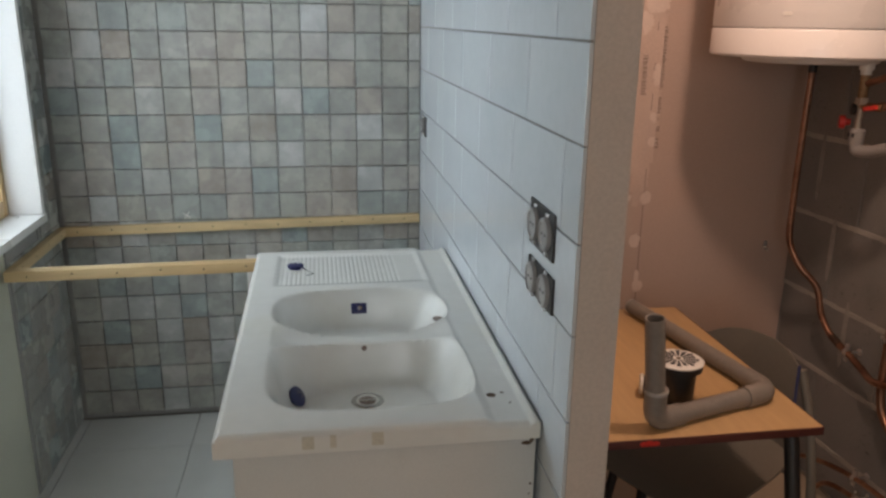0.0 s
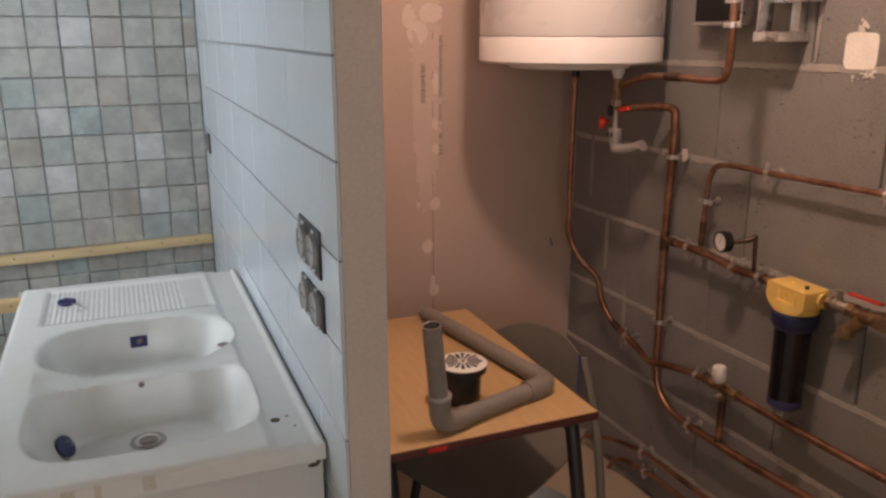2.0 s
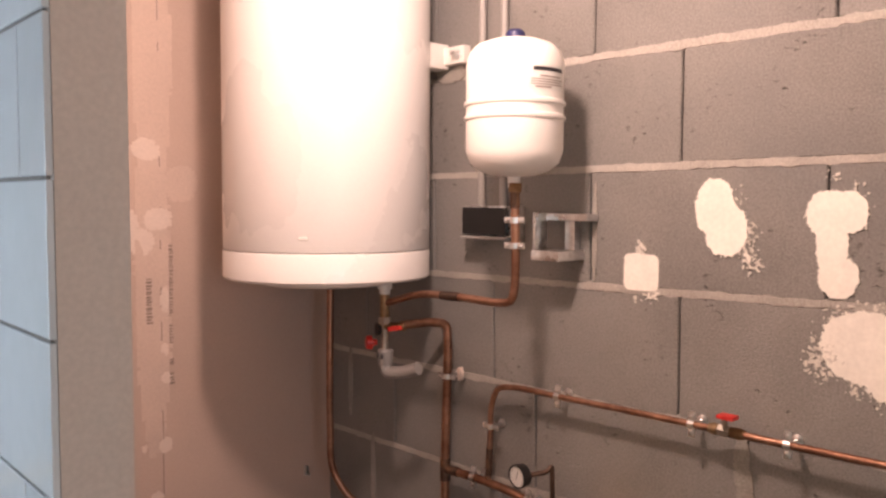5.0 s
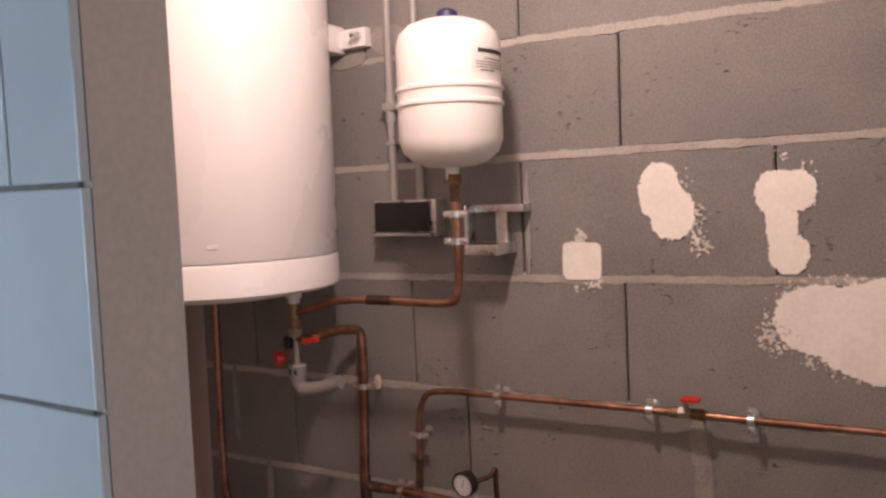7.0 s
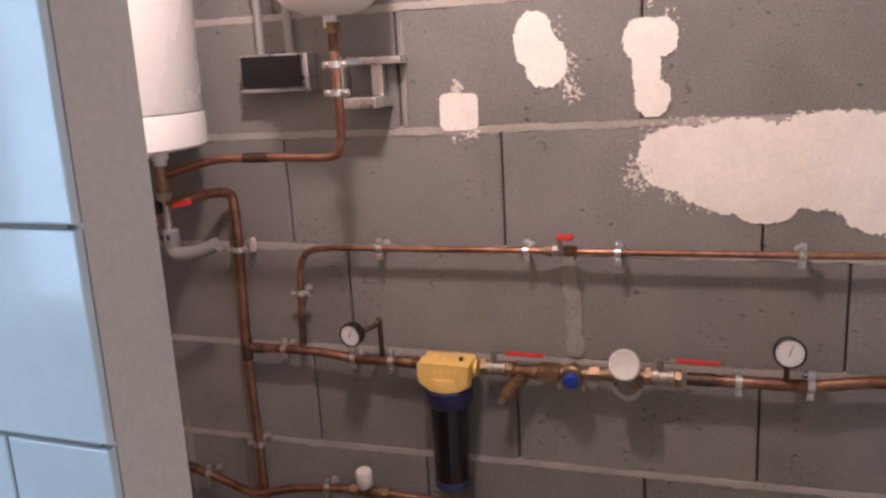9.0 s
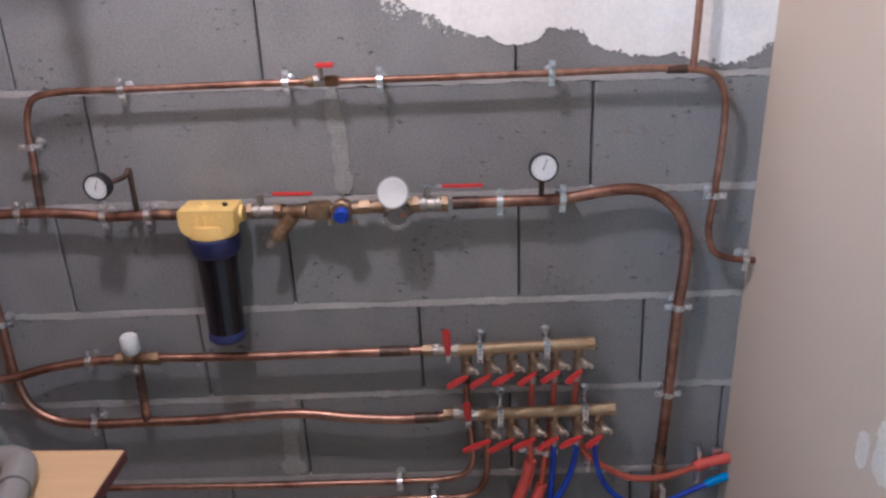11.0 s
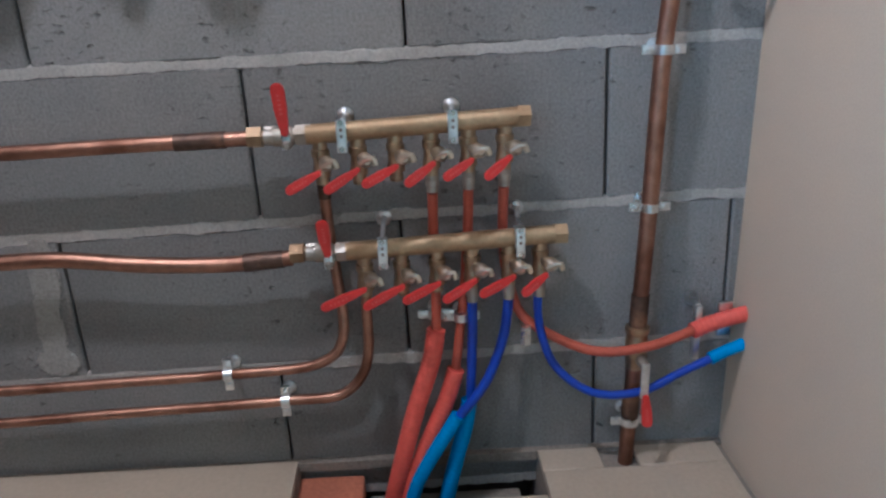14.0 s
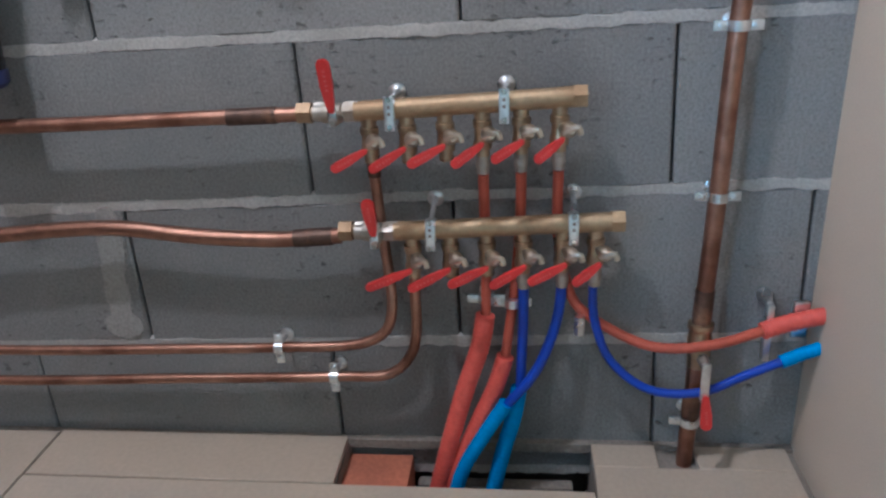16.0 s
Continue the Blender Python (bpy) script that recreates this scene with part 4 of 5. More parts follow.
t = thing("sleeve_clip", "zinc clip under the curving red pipe", "pipe clip")
part("nut", hexnut((1.552, 1.020, 0.247), (1.552, 1.020, 0.217), 0.008), M_ZINC, t)
part("stud", rod((1.552, 1.020, 0.232), (1.598, 1.020, 0.232), 0.003, 8), M_ZINC, t)
for y, z in ((1.157, 0.268), (1.118, 0.262)):
    collar(y, z, "z", 0.0095, 1.567)

t = thing("drain_valve", "brass drain tap with red lever on the mains pipe", "valve")
part("brass_fitting", turned(P(0.845, 0.238), (0, 0, -1), [(0, 0.0130), (0.002, 0.0185), (0.006, 0.0190), (0.010, 0.0185), (0.012, 0.0165), (0.022, 0.0165), (0.024, 0.0178), (0.052, 0.0178), (0.054, 0.0160), (0.072, 0.0160), (0.074, 0.0130)], 18), M_OUTLET, t, "dull brass tap body")
part("spindle", turned(P(0.842, 0.186, 1.54), (-1, 0, 0), [(0, 0.009), (0.02, 0.008), (0.026, 0.005)], 12), M_NICKEL, t)
part("lever_plate", box((1.511, 0.835, 0.130), (1.515, 0.848, 0.192), 0.0015), M_ZINC, t)
lever((1.513, 0.840, 0.140), (1.507, 0.836, 0.087), 0.0080, t)

# ---- filter and meter line ----


def water_filter():
    t = thing("water_filter", "water filter with yellow head and dark bowl", "water filter")
    cy, cx = 1.852, 1.535
    bm = box((cx - 0.036, cy - 0.060, 0.874), (cx + 0.036, cy + 0.060, 0.921), 0.007, seg=3)
    part("head", bm, M_YELLOW, t, "ochre yellow plastic head")
    outline = [(cx - 0.040, cy + 0.0595, 0.919)] + [(cx - 0.040, cy + 0.0595 * math.cos(a), 0.886 - 0.034 * math.sin(a) ** 0.8) for a in [k * math.pi / 14 for k in range(15)]] + [(cx - 0.040, cy - 0.0595, 0.919)]
    fr = plate(outline, 0.012, (1, 0, 0))
    bmesh.ops.bevel(fr, geom=[e for e in fr.edges if e.calc_length() < 0.03], offset=0.002, segments=2, affect="EDGES")
    part("front_shield", fr, M_YELLOW, t, "rounded yellow front")
    part("head_skirt", turned((cx, cy, 0.884), (0, 0, -1), [(0, 0.050), (0.014, 0.0535), (0.028, 0.0525), (0.030, 0.048)], 40), M_YELLOW, t)
    for k in range(4):
        y = cy - 0.030 + k * 0.017
        part("head_rib", box((cx - 0.0425, y - 0.0022, 0.880), (cx - 0.038, y + 0.0022, 0.908), 0.001), M_YELLOW, t)
    for s in (-1, 1):
        part("port_boss", turned((cx + 0.014, cy + s * 0.057, 0.896), (0, s, 0), [(0, 0.019), (0.010, 0.018)], 18), M_YELLOW, t)
    part("vent_screw", turned((cx - 0.012, cy - 0.036, 0.920), (0, 0, 1), [(0, 0.005), (0.008, 0.005)], 12), M_BLACK, t, "black vent button")
    part("vent_screw", turned((cx + 0.0, cy + 0.012, 0.920), (0, 0, 1), [(0, 0.011), (0.005, 0.009)], 14), M_YELLOW, t)
    ring = turned((cx, cy, 0.855), (0, 0, -1), [(0, 0.050), (0.004, 0.0555), (0.034, 0.0535), (0.046, 0.045)], 48)
    part("clamp_ring", ring, M_NAVY, t, "navy blue screw ring")
    part("bowl", turned((cx, cy, 0.813), (0, 0, -1), [(0, 0.0435), (0.02, 0.0430), (0.185, 0.0400), (0.190, 0.0400)], 48), M_SMOKE, t, "almost black translucent bowl")
    part("bowl_foot", turned((cx, cy, 0.625), (0, 0, -1), [(0, 0.0402), (0.003, 0.0420), (0.018, 0.0415), (0.024, 0.036), (0.026, 0.02)], 48), M_NAVY, t)
    return t


water_filter()


def horizontal_lever(t, y0, y1, z, x=1.53):
    a = part("lever", box((x - 0.012, min(y0, y1), z + 0.000), (x + 0.003, max(y0, y1), z + 0.0055), 0.0024), M_RED, t, "red plastic-dipped lever")
    a.rotation_euler = (0, 0, 0)
    return a


def ball_valve(y, z, r, label, lever_dir):
    t = thing("ball_valve", label, "valve", "ball valves")
    part("body", turned(P(y + 0.030, z), (0, -1, 0), [(0, r), (0.010, r), (0.011, r + 0.0035), (0.020, r + 0.0035), (0.022, r + 0.001), (0.040, r + 0.001), (0.042, r + 0.0035), (0.052, r + 0.0035), (0.053, r), (0.062, r)], 18), M_NICKEL, t)
    part("hex_end", hexnut(P(y + 0.036, z), P(y + 0.024, z), r + 0.005), M_BRASS if r > 0.013 else M_NICKEL, t)
    part("hex_end", hexnut(P(y - 0.024, z), P(y - 0.038, z), r + 0.005), M_BRASS, t)
    part("spindle", turned(P(y + 0.006, z + r * 0.8), (-0.25, 0, 1), [(0, 0.007), (0.014, 0.0068), (0.022, 0.0075), (0.028, 0.005)], 10), M_NICKEL, t)
    part("lever_plate", box((1.540, y - 0.040, z + r + 0.026), (1.552, y + 0.012, z + r + 0.029), 0.0012), M_ZINC, t)
    horizontal_lever(t, y - 0.025, y - 0.025 + lever_dir, z + r + 0.026, 1.546)
    return t


ball_valve(1.742, 0.897, 0.0135, "nickel ball valve with red lever after the filter", -0.085)
ball_valve(1.383, 0.907, 0.0150, "nickel ball valve with red lever before the mains pipe", -0.088)

t = thing("strainer", "brass Y strainer with hanging plug", "strainer")
part("body", turned(P(1.712, 0.895), (0, -1, 0), [(0, 0.015), (0.008, 0.017), (0.012, 0.0135), (0.048, 0.0145), (0.052, 0.017), (0.062, 0.017)], 18), M_BRASS, t)
part("branch", turned(P(1.680, 0.888, 1.550), (-0.12, 0.62, -0.75), [(0, 0.016), (0.045, 0.0155), (0.046, 0.018), (0.060, 0.018), (0.062, 0.010), (0.074, 0.009)], 18), M_BRASS, t, "slanting brass screen branch")
part("plug", turned((1.54, 1.725, 0.835), (-0.12, 0.62, -0.75), [(0, 0.011), (0.014, 0.011), (0.020, 0.007)], 8), M_NICKEL, t)
t = thing("pressure_reducer", "brass pressure reducer with blue plastic cap", "pressure valve")
part("inlet", box((1.536, 1.598, 0.880), (1.574, 1.648, 0.915), 0.006), M_BRASS, t)
part("body", turned(P(1.572, 0.900), (-1, 0, 0), [(-0.02, 0.018), (0.0, 0.024), (0.018, 0.024), (0.022, 0.020), (0.030, 0.020)], 8), M_BRASS, t)
part("neck", rod(P(1.60, 0.898), P(1.49, 0.903), 0.0125), M_BRASS, t)
part("cap", turned((1.528, 1.571, 0.897), (-1, 0, -0.15), [(0, 0.0165), (0.014, 0.0165), (0.017, 0.013)], 24), M_BLUEPEX, t, "bright blue cap")
part("outlet_nut", hexnut(P(1.535, 0.902), P(1.512, 0.903), 0.0175), M_BRASS, t)
for y in (1.548, 1.597):
    part("gauge_plug", turned((1.54, y, 0.880), (-0.4, 0, -0.9), [(0, 0.006), (0.012, 0.006)], 8), M_OUTLET, t)


def water_meter():
    t = thing("water_meter", "round water meter with open white lid and clear body", "water meter")
    part("flow_body", turned(P(1.502, 0.904), (0, -1, 0), [(0, 0.014), (0.02, 0.016), (0.085, 0.016), (0.10, 0.014)], 18), M_BRASS, t)
    part("housing", turned((1.55, 1.452, 0.897), (-1, 0, -0.25), [(0, 0.030), (0.030, 0.031), (0.036, 0.029)], 32), M_GLASS, t, "clear plastic register housing")
    part("register", turned((1.537, 1.452, 0.893), (-1, 0, -0.25), [(0, 0.022), (0.006, 0.022)], 24), M_LIGHTPVC, t)
    part("register_mark", turned((1.528, 1.440, 0.895), (-1, 0, -0.25), [(0, 0.006), (0.002, 0.006)], 12), M_REDPEX, t)
    lid = part("lid", turned((1.503, 1.457, 0.949), (-0.95, 0.1, 0.22), [(0, 0.0300), (0.004, 0.0315), (0.007, 0.0305), (0.0075, 0.028), (0.007, 0.027)], 40), M_PLASTICWHITE, t, "raised white lid")
    part("lid_rim", turned((1.504, 1.457, 0.949), (-0.95, 0.1, 0.22), [(0, 0.0310), (0.003, 0.0342), (0.006, 0.0338), (0.0065, 0.0312)], 40), M_LIGHTPVC, lid)
    part("lid_hinge", box((1.495, 1.445, 0.912), (1.508, 1.462, 0.922), 0.002), M_GREYINK, t)
    return t


water_meter()


def gauge(c, facing, r, rim, label, stem):
    t = thing("pressure_gauge", label, "gauge", "pressure gauges")
    d = Vector(facing).normalized()
    c = Vector(c)
    part("case", turned(c, d, [(-0.022, r * 0.86), (-0.020, r * 0.97), (-0.004, r), (0.0, r), (0.0012, r * 0.93)], 36), rim, t, "black gauge case")
    part("bezel", turned(c, d, [(0.0, r * 0.86), (0.0035, r * 0.88), (0.0045, r * 0.95), (0.003, r * 1.01), (-0.006, r * 1.02), (-0.006, r * 0.95)], 36, caps=(False, False)), rim, t, "black bezel ring")
    dial = part("dial", turned(c, d, [(-0.003, r * 0.87), (-0.0008 + 0.0026, r * 0.87)], 36), M_DIAL, t, "white printed dial")
    side = d.cross(Vector((0, 0, 1))).normalized()
    upv = side.cross(d)
    bm = bmesh.new()
    for k in range(13):
        a = radians(-225 + k * 22.5)
        q = side * math.cos(a) + upv * math.sin(a)
        s = d.cross(q)
        plate([c + d * 0.0022 + q * r * f + s * w for f, w in ((0.68, -0.0004), (0.80, -0.0004), (0.80, 0.0004), (0.68, 0.0004))], 0.0003, d, bm)
    part("scale_marks", bm, M_INK, dial)
    q = (side * -0.35 + upv * 0.94).normalized()
    s = d.cross(q)
    part("needle", plate([c + d * 0.0027 + q * r * f + s * w for f, w in ((-0.2, -0.0009), (0.66, -0.0004), (0.66, 0.0004), (-0.2, 0.0009))], 0.0004, d), M_INK, dial)
    part("stem", rings(filleted(stem, 0.012), 0.0058, 12), M_BURNT, t, "dark brass stem")
    return t


gauge((1.474, 2.060, 0.980), (-0.80, 0.10, -0.02), 0.0275, M_BLACK, "small round pressure gauge on a bent copper stem", [(1.49, 2.052, 0.980), (1.535, 2.022, 0.986), P(2.020, 1.0, 1.55), P(2.020, 0.90)])
gauge((1.515, 1.146, 0.994), (-0.97, -0.03, 0.12), 0.0300, M_BLACK, "round pressure gauge with white dial above the mains pipe", [(1.53, 1.146, 0.985), P(1.146, 0.962, 1.55), P(1.146, 0.915)])

t = thing("mixing_valve", "brass valve with white cap on the hot pipe", "valve")
part("tee", rod(P(2.120, 0.540), P(2.030, 0.541), 0.0135), M_BRASS, t)
part("hex_union", hexnut(P(2.128, 0.540), P(2.108, 0.540), 0.0165), M_BRASS, t)
part("hex_union", hexnut(P(2.045, 0.541), P(2.025, 0.541), 0.0165), M_BRASS, t)
part("cap", turned((1.535, 2.080, 0.566), (-0.1, 0, 1), [(0, 0.015), (0.006, 0.0195), (0.040, 0.0205), (0.046, 0.017)], 20), M_PLASTICWHITE, t, "white plastic cap")
part("side_knob", turned(P(2.076, 0.523, 1.54), (-1, 0, -0.2), [(0, 0.011), (0.014, 0.010), (0.018, 0.006)], 12), M_NICKEL, t)
part("down_pipe", rod(P(2.080, 0.54), P(2.083, 0.366), 0.0105), M_BURNT, t, "darkened copper link to the cold pipe")

t = thing("small_valve", "small brass stop valve with short red lever", "valve")
part("body", turned(P(1.632, 1.1725), (0, -1, 0), [(0, 0.0092), (0.008, 0.0115), (0.018, 0.0115), (0.02, 0.0098), (0.045, 0.0105), (0.055, 0.0115), (0.064, 0.0115), (0.072, 0.0092)], 16), M_BRASS, t)
part("nut", hexnut(P(1.612, 1.1725), P(1.588, 1.1725), 0.0125), M_NICKEL, t)
part("spindle", turned(P(1.596, 1.18, 1.548), (-0.3, 0, 1), [(0, 0.0055), (0.026, 0.005)], 10), M_NICKEL, t)
part("lever", box((1.515, 1.566, 1.204), (1.545, 1.600, 1.212), 0.003), M_RED, t, "short red lever")

# ---- electrical box and conduits ----
t = thing("electrical_box", "black junction box in a grey metal frame", "electrical box")
part("back_frame", box((1.555, 2.154, 1.520), (1.598, 2.324, 1.604), 0.003), M_ZINC, t, "grey metal frame")
part("cover", box((1.540, 2.168, 1.531), (1.5545, 2.315, 1.600), 0.003), M_BLACK, t, "matt black cover")
for y in (2.312, 2.244, 2.172):
    part("screw_lug", turned((1.5545, y, 1.597), (-1, 0, 0), [(0, 0.009), (0.004, 0.008)], 6), M_LIGHTPVC, t)
part("lower_lip", box((1.538, 2.162, 1.521), (1.556, 2.320, 1.528), 0.002), M_LIGHTPVC, t)
for y, z1 in ((2.282, 2.49), (2.208, 2.49)):
    t = thing("conduit", "grey plastic cable conduit on the block wall", "conduit", "cable conduits")
    part("tube", rod((1.578, y, 1.603), (1.578, y + 0.004, z1), 0.0098), M_LIGHTPVC, t)
    if y > 2.25:
        part("coupler", rod((1.578, y + 0.001, 1.79), (1.578, y + 0.002, 1.86), 0.0125), M_LIGHTPVC, t)
        part("saddle", box((1.565, y - 0.018, 1.815), (1.598, y + 0.018, 1.835), 0.003), M_LIGHTPVC, t)
        part("saddle", box((1.568, y - 0.014, 1.735), (1.598, y + 0.014, 1.745), 0.003), M_LIGHTPVC, t)
t = thing("wall_peg", "small zinc hook screwed into the plasterboard", "hook")
part("plate", box((1.50, BOARD_Y - 0.006, 0.735), (1.512, BOARD_Y, 0.765), 0.002), M_ZINC, t)
part("pin", rod((1.506, BOARD_Y - 0.02, 0.738), (1.506, BOARD_Y, 0.742), 0.004, 8), M_ZINC, t)

# ---- desk, chair and what lies there ----


def desk():
    t = thing("school_desk", "small desk with beech laminate top and dark steel legs", "table")
    x0, x1, y0, y1, z = 0.470, 0.986, 1.856, 2.578, 0.690
    part("tabletop", box((x0, y0, z - 0.018), (x1, y1, z), 0.002), M_DESK, t, "orange-beige laminate top")
    for a, b in (((x0, y0 - 0.003, z - 0.019), (x1, y0 + 0.001, z - 0.001)), ((x0, y1 - 0.001, z - 0.019), (x1, y1 + 0.003, z - 0.001)), ((x1 - 0.001, y0, z - 0.019), (x1 + 0.003, y1, z - 0.001))):
        part("edge_strip", box(a, b, 0.001), M_DESKEDGE, t, "dark red edge strip")
    for y in (y0 + 0.05, y1 - 0.05):
        s = -1 if y < 2.2 else 1
        for x in (x1 - 0.035, x0 + 0.04):
            part("leg", rings(filleted([(x, y - s * 0.04, z - 0.033), (x, y, z - 0.045), (x, y + s * 0.046, 0.47), (x, y + s * 0.066, 0.30), (x, y + s * 0.075, 0.0)], 0.06), 0.0165, 14), M_STEELDARK, t)
        part("cross_tube", rod((x0 + 0.04, y, z - 0.033), (x1 - 0.035, y, z - 0.033), 0.014), M_STEELDARK, t)
        part("low_tube", rod((x0 + 0.04, y + s * 0.060, 0.45), (x1 - 0.035, y + s * 0.060, 0.45), 0.012), M_STEELDARK, t)
    for x in (x1 - 0.035, x0 + 0.04):
        part("side_tube", rod((x, y0 + 0.05, z - 0.033), (x, y1 - 0.05, z - 0.033), 0.014), M_STEELDARK, t)
    part("apron", box((x0 + 0.06, y0 + 0.10, z - 0.075), (x1 - 0.06, y0 + 0.115, z - 0.02), 0.002), M_DESKEDGE, t)
    part("red_stain", ragged([(0.60, z - 0.010, 0.022, 0.006)], 0.002, 5.5, lambda u, v, h: Vector((u, y0 - 0.0033 - h, v)), 0.0006, 0.3), M_RED, t, "smear of red paint")
    return t


desk()


def chair():
    t = thing("shell_chair", "grey plastic shell chair tucked behind the desk", "chair")
    m = pose(0.924, 2.233, 0.0, 0, 0, -62.5)

    def surf(rows, thick):
        bm = bmesh.new()
        g = [[bm.verts.new(p) for p in r] for r in rows]
        for a, b in zip(g, g[1:]):
            for i in range(len(a) - 1):
                bm.faces.new((a[i], a[i + 1], b[i + 1], b[i]))
        bmesh.ops.recalc_face_normals(bm, faces=bm.faces)
        bmesh.ops.solidify(bm, geom=list(bm.faces), thickness=thick)
        bm.transform(m)
        return bm

    back = []
    for j in range(13):
        v = j / 12
        w = 0.137 + 0.035 * (1 - v)
        z = 0.39 + 0.312 * v
        back.append([(w * u, 0.155 + 0.060 * v - 0.030 * u * u, z - 0.038 * abs(u) ** 2.6 * v) for u in [k / 10 - 1 for k in range(21)]])
    b = part("backrest", surf(back, 0.006), M_SHELL, t, "curved grey-green shell back")
    for s in (-1, 1):
        path = [m @ Vector(r[0 if s < 0 else 20]) for r in back]
        part("edge_piping", rings(path, 0.0045, 8), M_NAVY, b, "dark blue edging")
    seat = []
    for j in range(13):
        v = j / 12
        y = 0.155 - 0.38 * v
        seat.append([((0.185 + 0.02 * v) * u, y, 0.40 + 0.05 * (1 - v) ** 6 + 0.018 * u * u - 0.02 * max(0, v - 0.85) / 0.15) for u in [k / 8 - 1 for k in range(17)]])
    part("seat", surf(seat, 0.006), M_SHELL, t, "shallow moulded seat")
    for sx in (-1, 1):
        part("back_post", rings([m @ Vector(q) for q in smooth_path([(sx * 0.140, 0.196, 0.650), (sx * 0.166, 0.200, 0.56), (sx * 0.200, 0.200, 0.40), (sx * 0.235, 0.215, 0.0)], 0.03)], 0.0125, 12), M_POSTGREY, t, "grey plastic-coated rear post")
        part("leg", rings([m @ Vector((sx * 0.14, -0.15, 0.40)), m @ Vector((sx * 0.18, -0.20, 0.0))], 0.0125, 12), M_STEELDARK, t)
        part("side_rail", rod(m @ Vector((sx * 0.14, 0.14, 0.395)), m @ Vector((sx * 0.14, -0.16, 0.395)), 0.010), M_STEELDARK, t)
    return t


chair()


def waste_pipe():
    t = thing("waste_pipe", "grey plastic waste pipe with elbows lying on the desk", "pipe")
    z, r = 0.7115, 0.0200
    a, b, c = Vector((0.622, 1.890, z)), Vector((0.935, 1.985, z)), Vector((0.836, 2.545, z))
    part("upright_tube", turned((0.618, 1.886, 0.76), (-0.12, -0.06, 1), [(0, r), (0.186, r), (0.187, r - 0.001), (0.186, r - 0.003), (0.05, r - 0.003)], 26, caps=(True, False)), M_GREYPVC, t)
    d1, d2 = (b - a).normalized(), (c - b).normalized()
    part("elbow", rings(filleted([a + Vector((-0.004, -0.003, 0.075)), a, a + d1 * 0.07], 0.045), 0.0235, 22), M_GREYPVC, t)
    part("elbow_rim", rings([(0.618, 1.886, 0.778), (0.6178, 1.8857, 0.786)], 0.0248, 22), M_LIGHTPVC, t)
    part("tube", rings([a + d1 * 0.05, b - d1 * 0.03], r, 22), M_GREYPVC, t)
    part("elbow", rings(filleted([b - d1 * 0.075, b, b + d2 * 0.075], 0.045), 0.0235, 22), M_GREYPVC, t)
    part("tube", rings([b + d2 * 0.03, c], r, 22), M_GREYPVC, t)
    part("cut_end", rings([c - d2 * 0.002, c + d2 * 0.001], 0.0206, 22), M_LIGHTPVC, t)
    return t


waste_pipe()


def shower_trap():
    t = thing("shower_trap", "black shower trap with slotted pale metal grate", "drain trap")
    c = Vector((0.727, 2.018, 0.690))
    part("cup", turned(c, (0, 0, 1), [(0, 0.038), (0.004, 0.040), (0.074, 0.0425), (0.078, 0.054), (0.092, 0.0545)], 36), M_BLACK, t)
    part("outlet", turned(c + Vector((-0.03, 0.01, 0.028)), (-0.92, 0.38, 0), [(0, 0.021), (0.038, 0.021), (0.040, 0.019)], 22), M_BLACK, t)
    part("outlet_ring", turned(c + Vector((-0.066, 0.024, 0.028)), (-0.92, 0.38, 0), [(0, 0.0205), (0.001, 0.0235), (0.007, 0.0235), (0.008, 0.0195)], 22), M_PLASTICWHITE, t, "white sealing ring")
    g = part("grate", turned(c + Vector((0, 0, 0.0925)), (0, 0, 1), [(0, 0.0555), (0.003, 0.0560), (0.005, 0.053), (0.0055, 0.0)], 40), M_PLASTICWHITE, t, "pale round metal grate")
    for k in range(16):
        a = radians(k * 22.5)
        q, s = Vector((math.cos(a), math.sin(a), 0)), Vector((-math.sin(a), math.cos(a), 0))
        o = c + Vector((0, 0, 0.0982))
        f1 = 0.043 if k % 2 else 0.038
        part("slot", plate([o + q * f + s * w for f, w in ((0.012, -0.0010), (f1, -0.0046), (f1 + 0.002, 0.0), (f1, 0.0046), (0.012, 0.0010))], 0.0006, (0, 0, 1)), M_INK, g)
    part("screw", turned(c + Vector((0, 0, 0.0978)), (0, 0, 1), [(0, 0.006), (0.0015, 0.005)], 12), M_STEEL, g)
    return t


shower_trap()
t = thing("plastic_bucket", "pale plastic bucket under the desk", "bucket")
part("body", turned((1.035, 2.20, 0.0), (0, 0, 1), [(0, 0.075), (0.21, 0.10), (0.214, 0.106), (0.222, 0.106), (0.222, 0.101), (0.20, 0.098), (0.01, 0.073)], 32), M_PLASTICWHITE, t)

# ---- alcove: sink, battens, sockets ----
SX0, SX1, SY0, SY1, SZ = -0.272, 0.396, 1.943, 3.245, 0.704


SINK = pose(-0.003, 0.035, 0.1006) @ Matrix.Scale(0.933, 4)
SINK_FOOT = (LOW - 0.1006) / 0.933


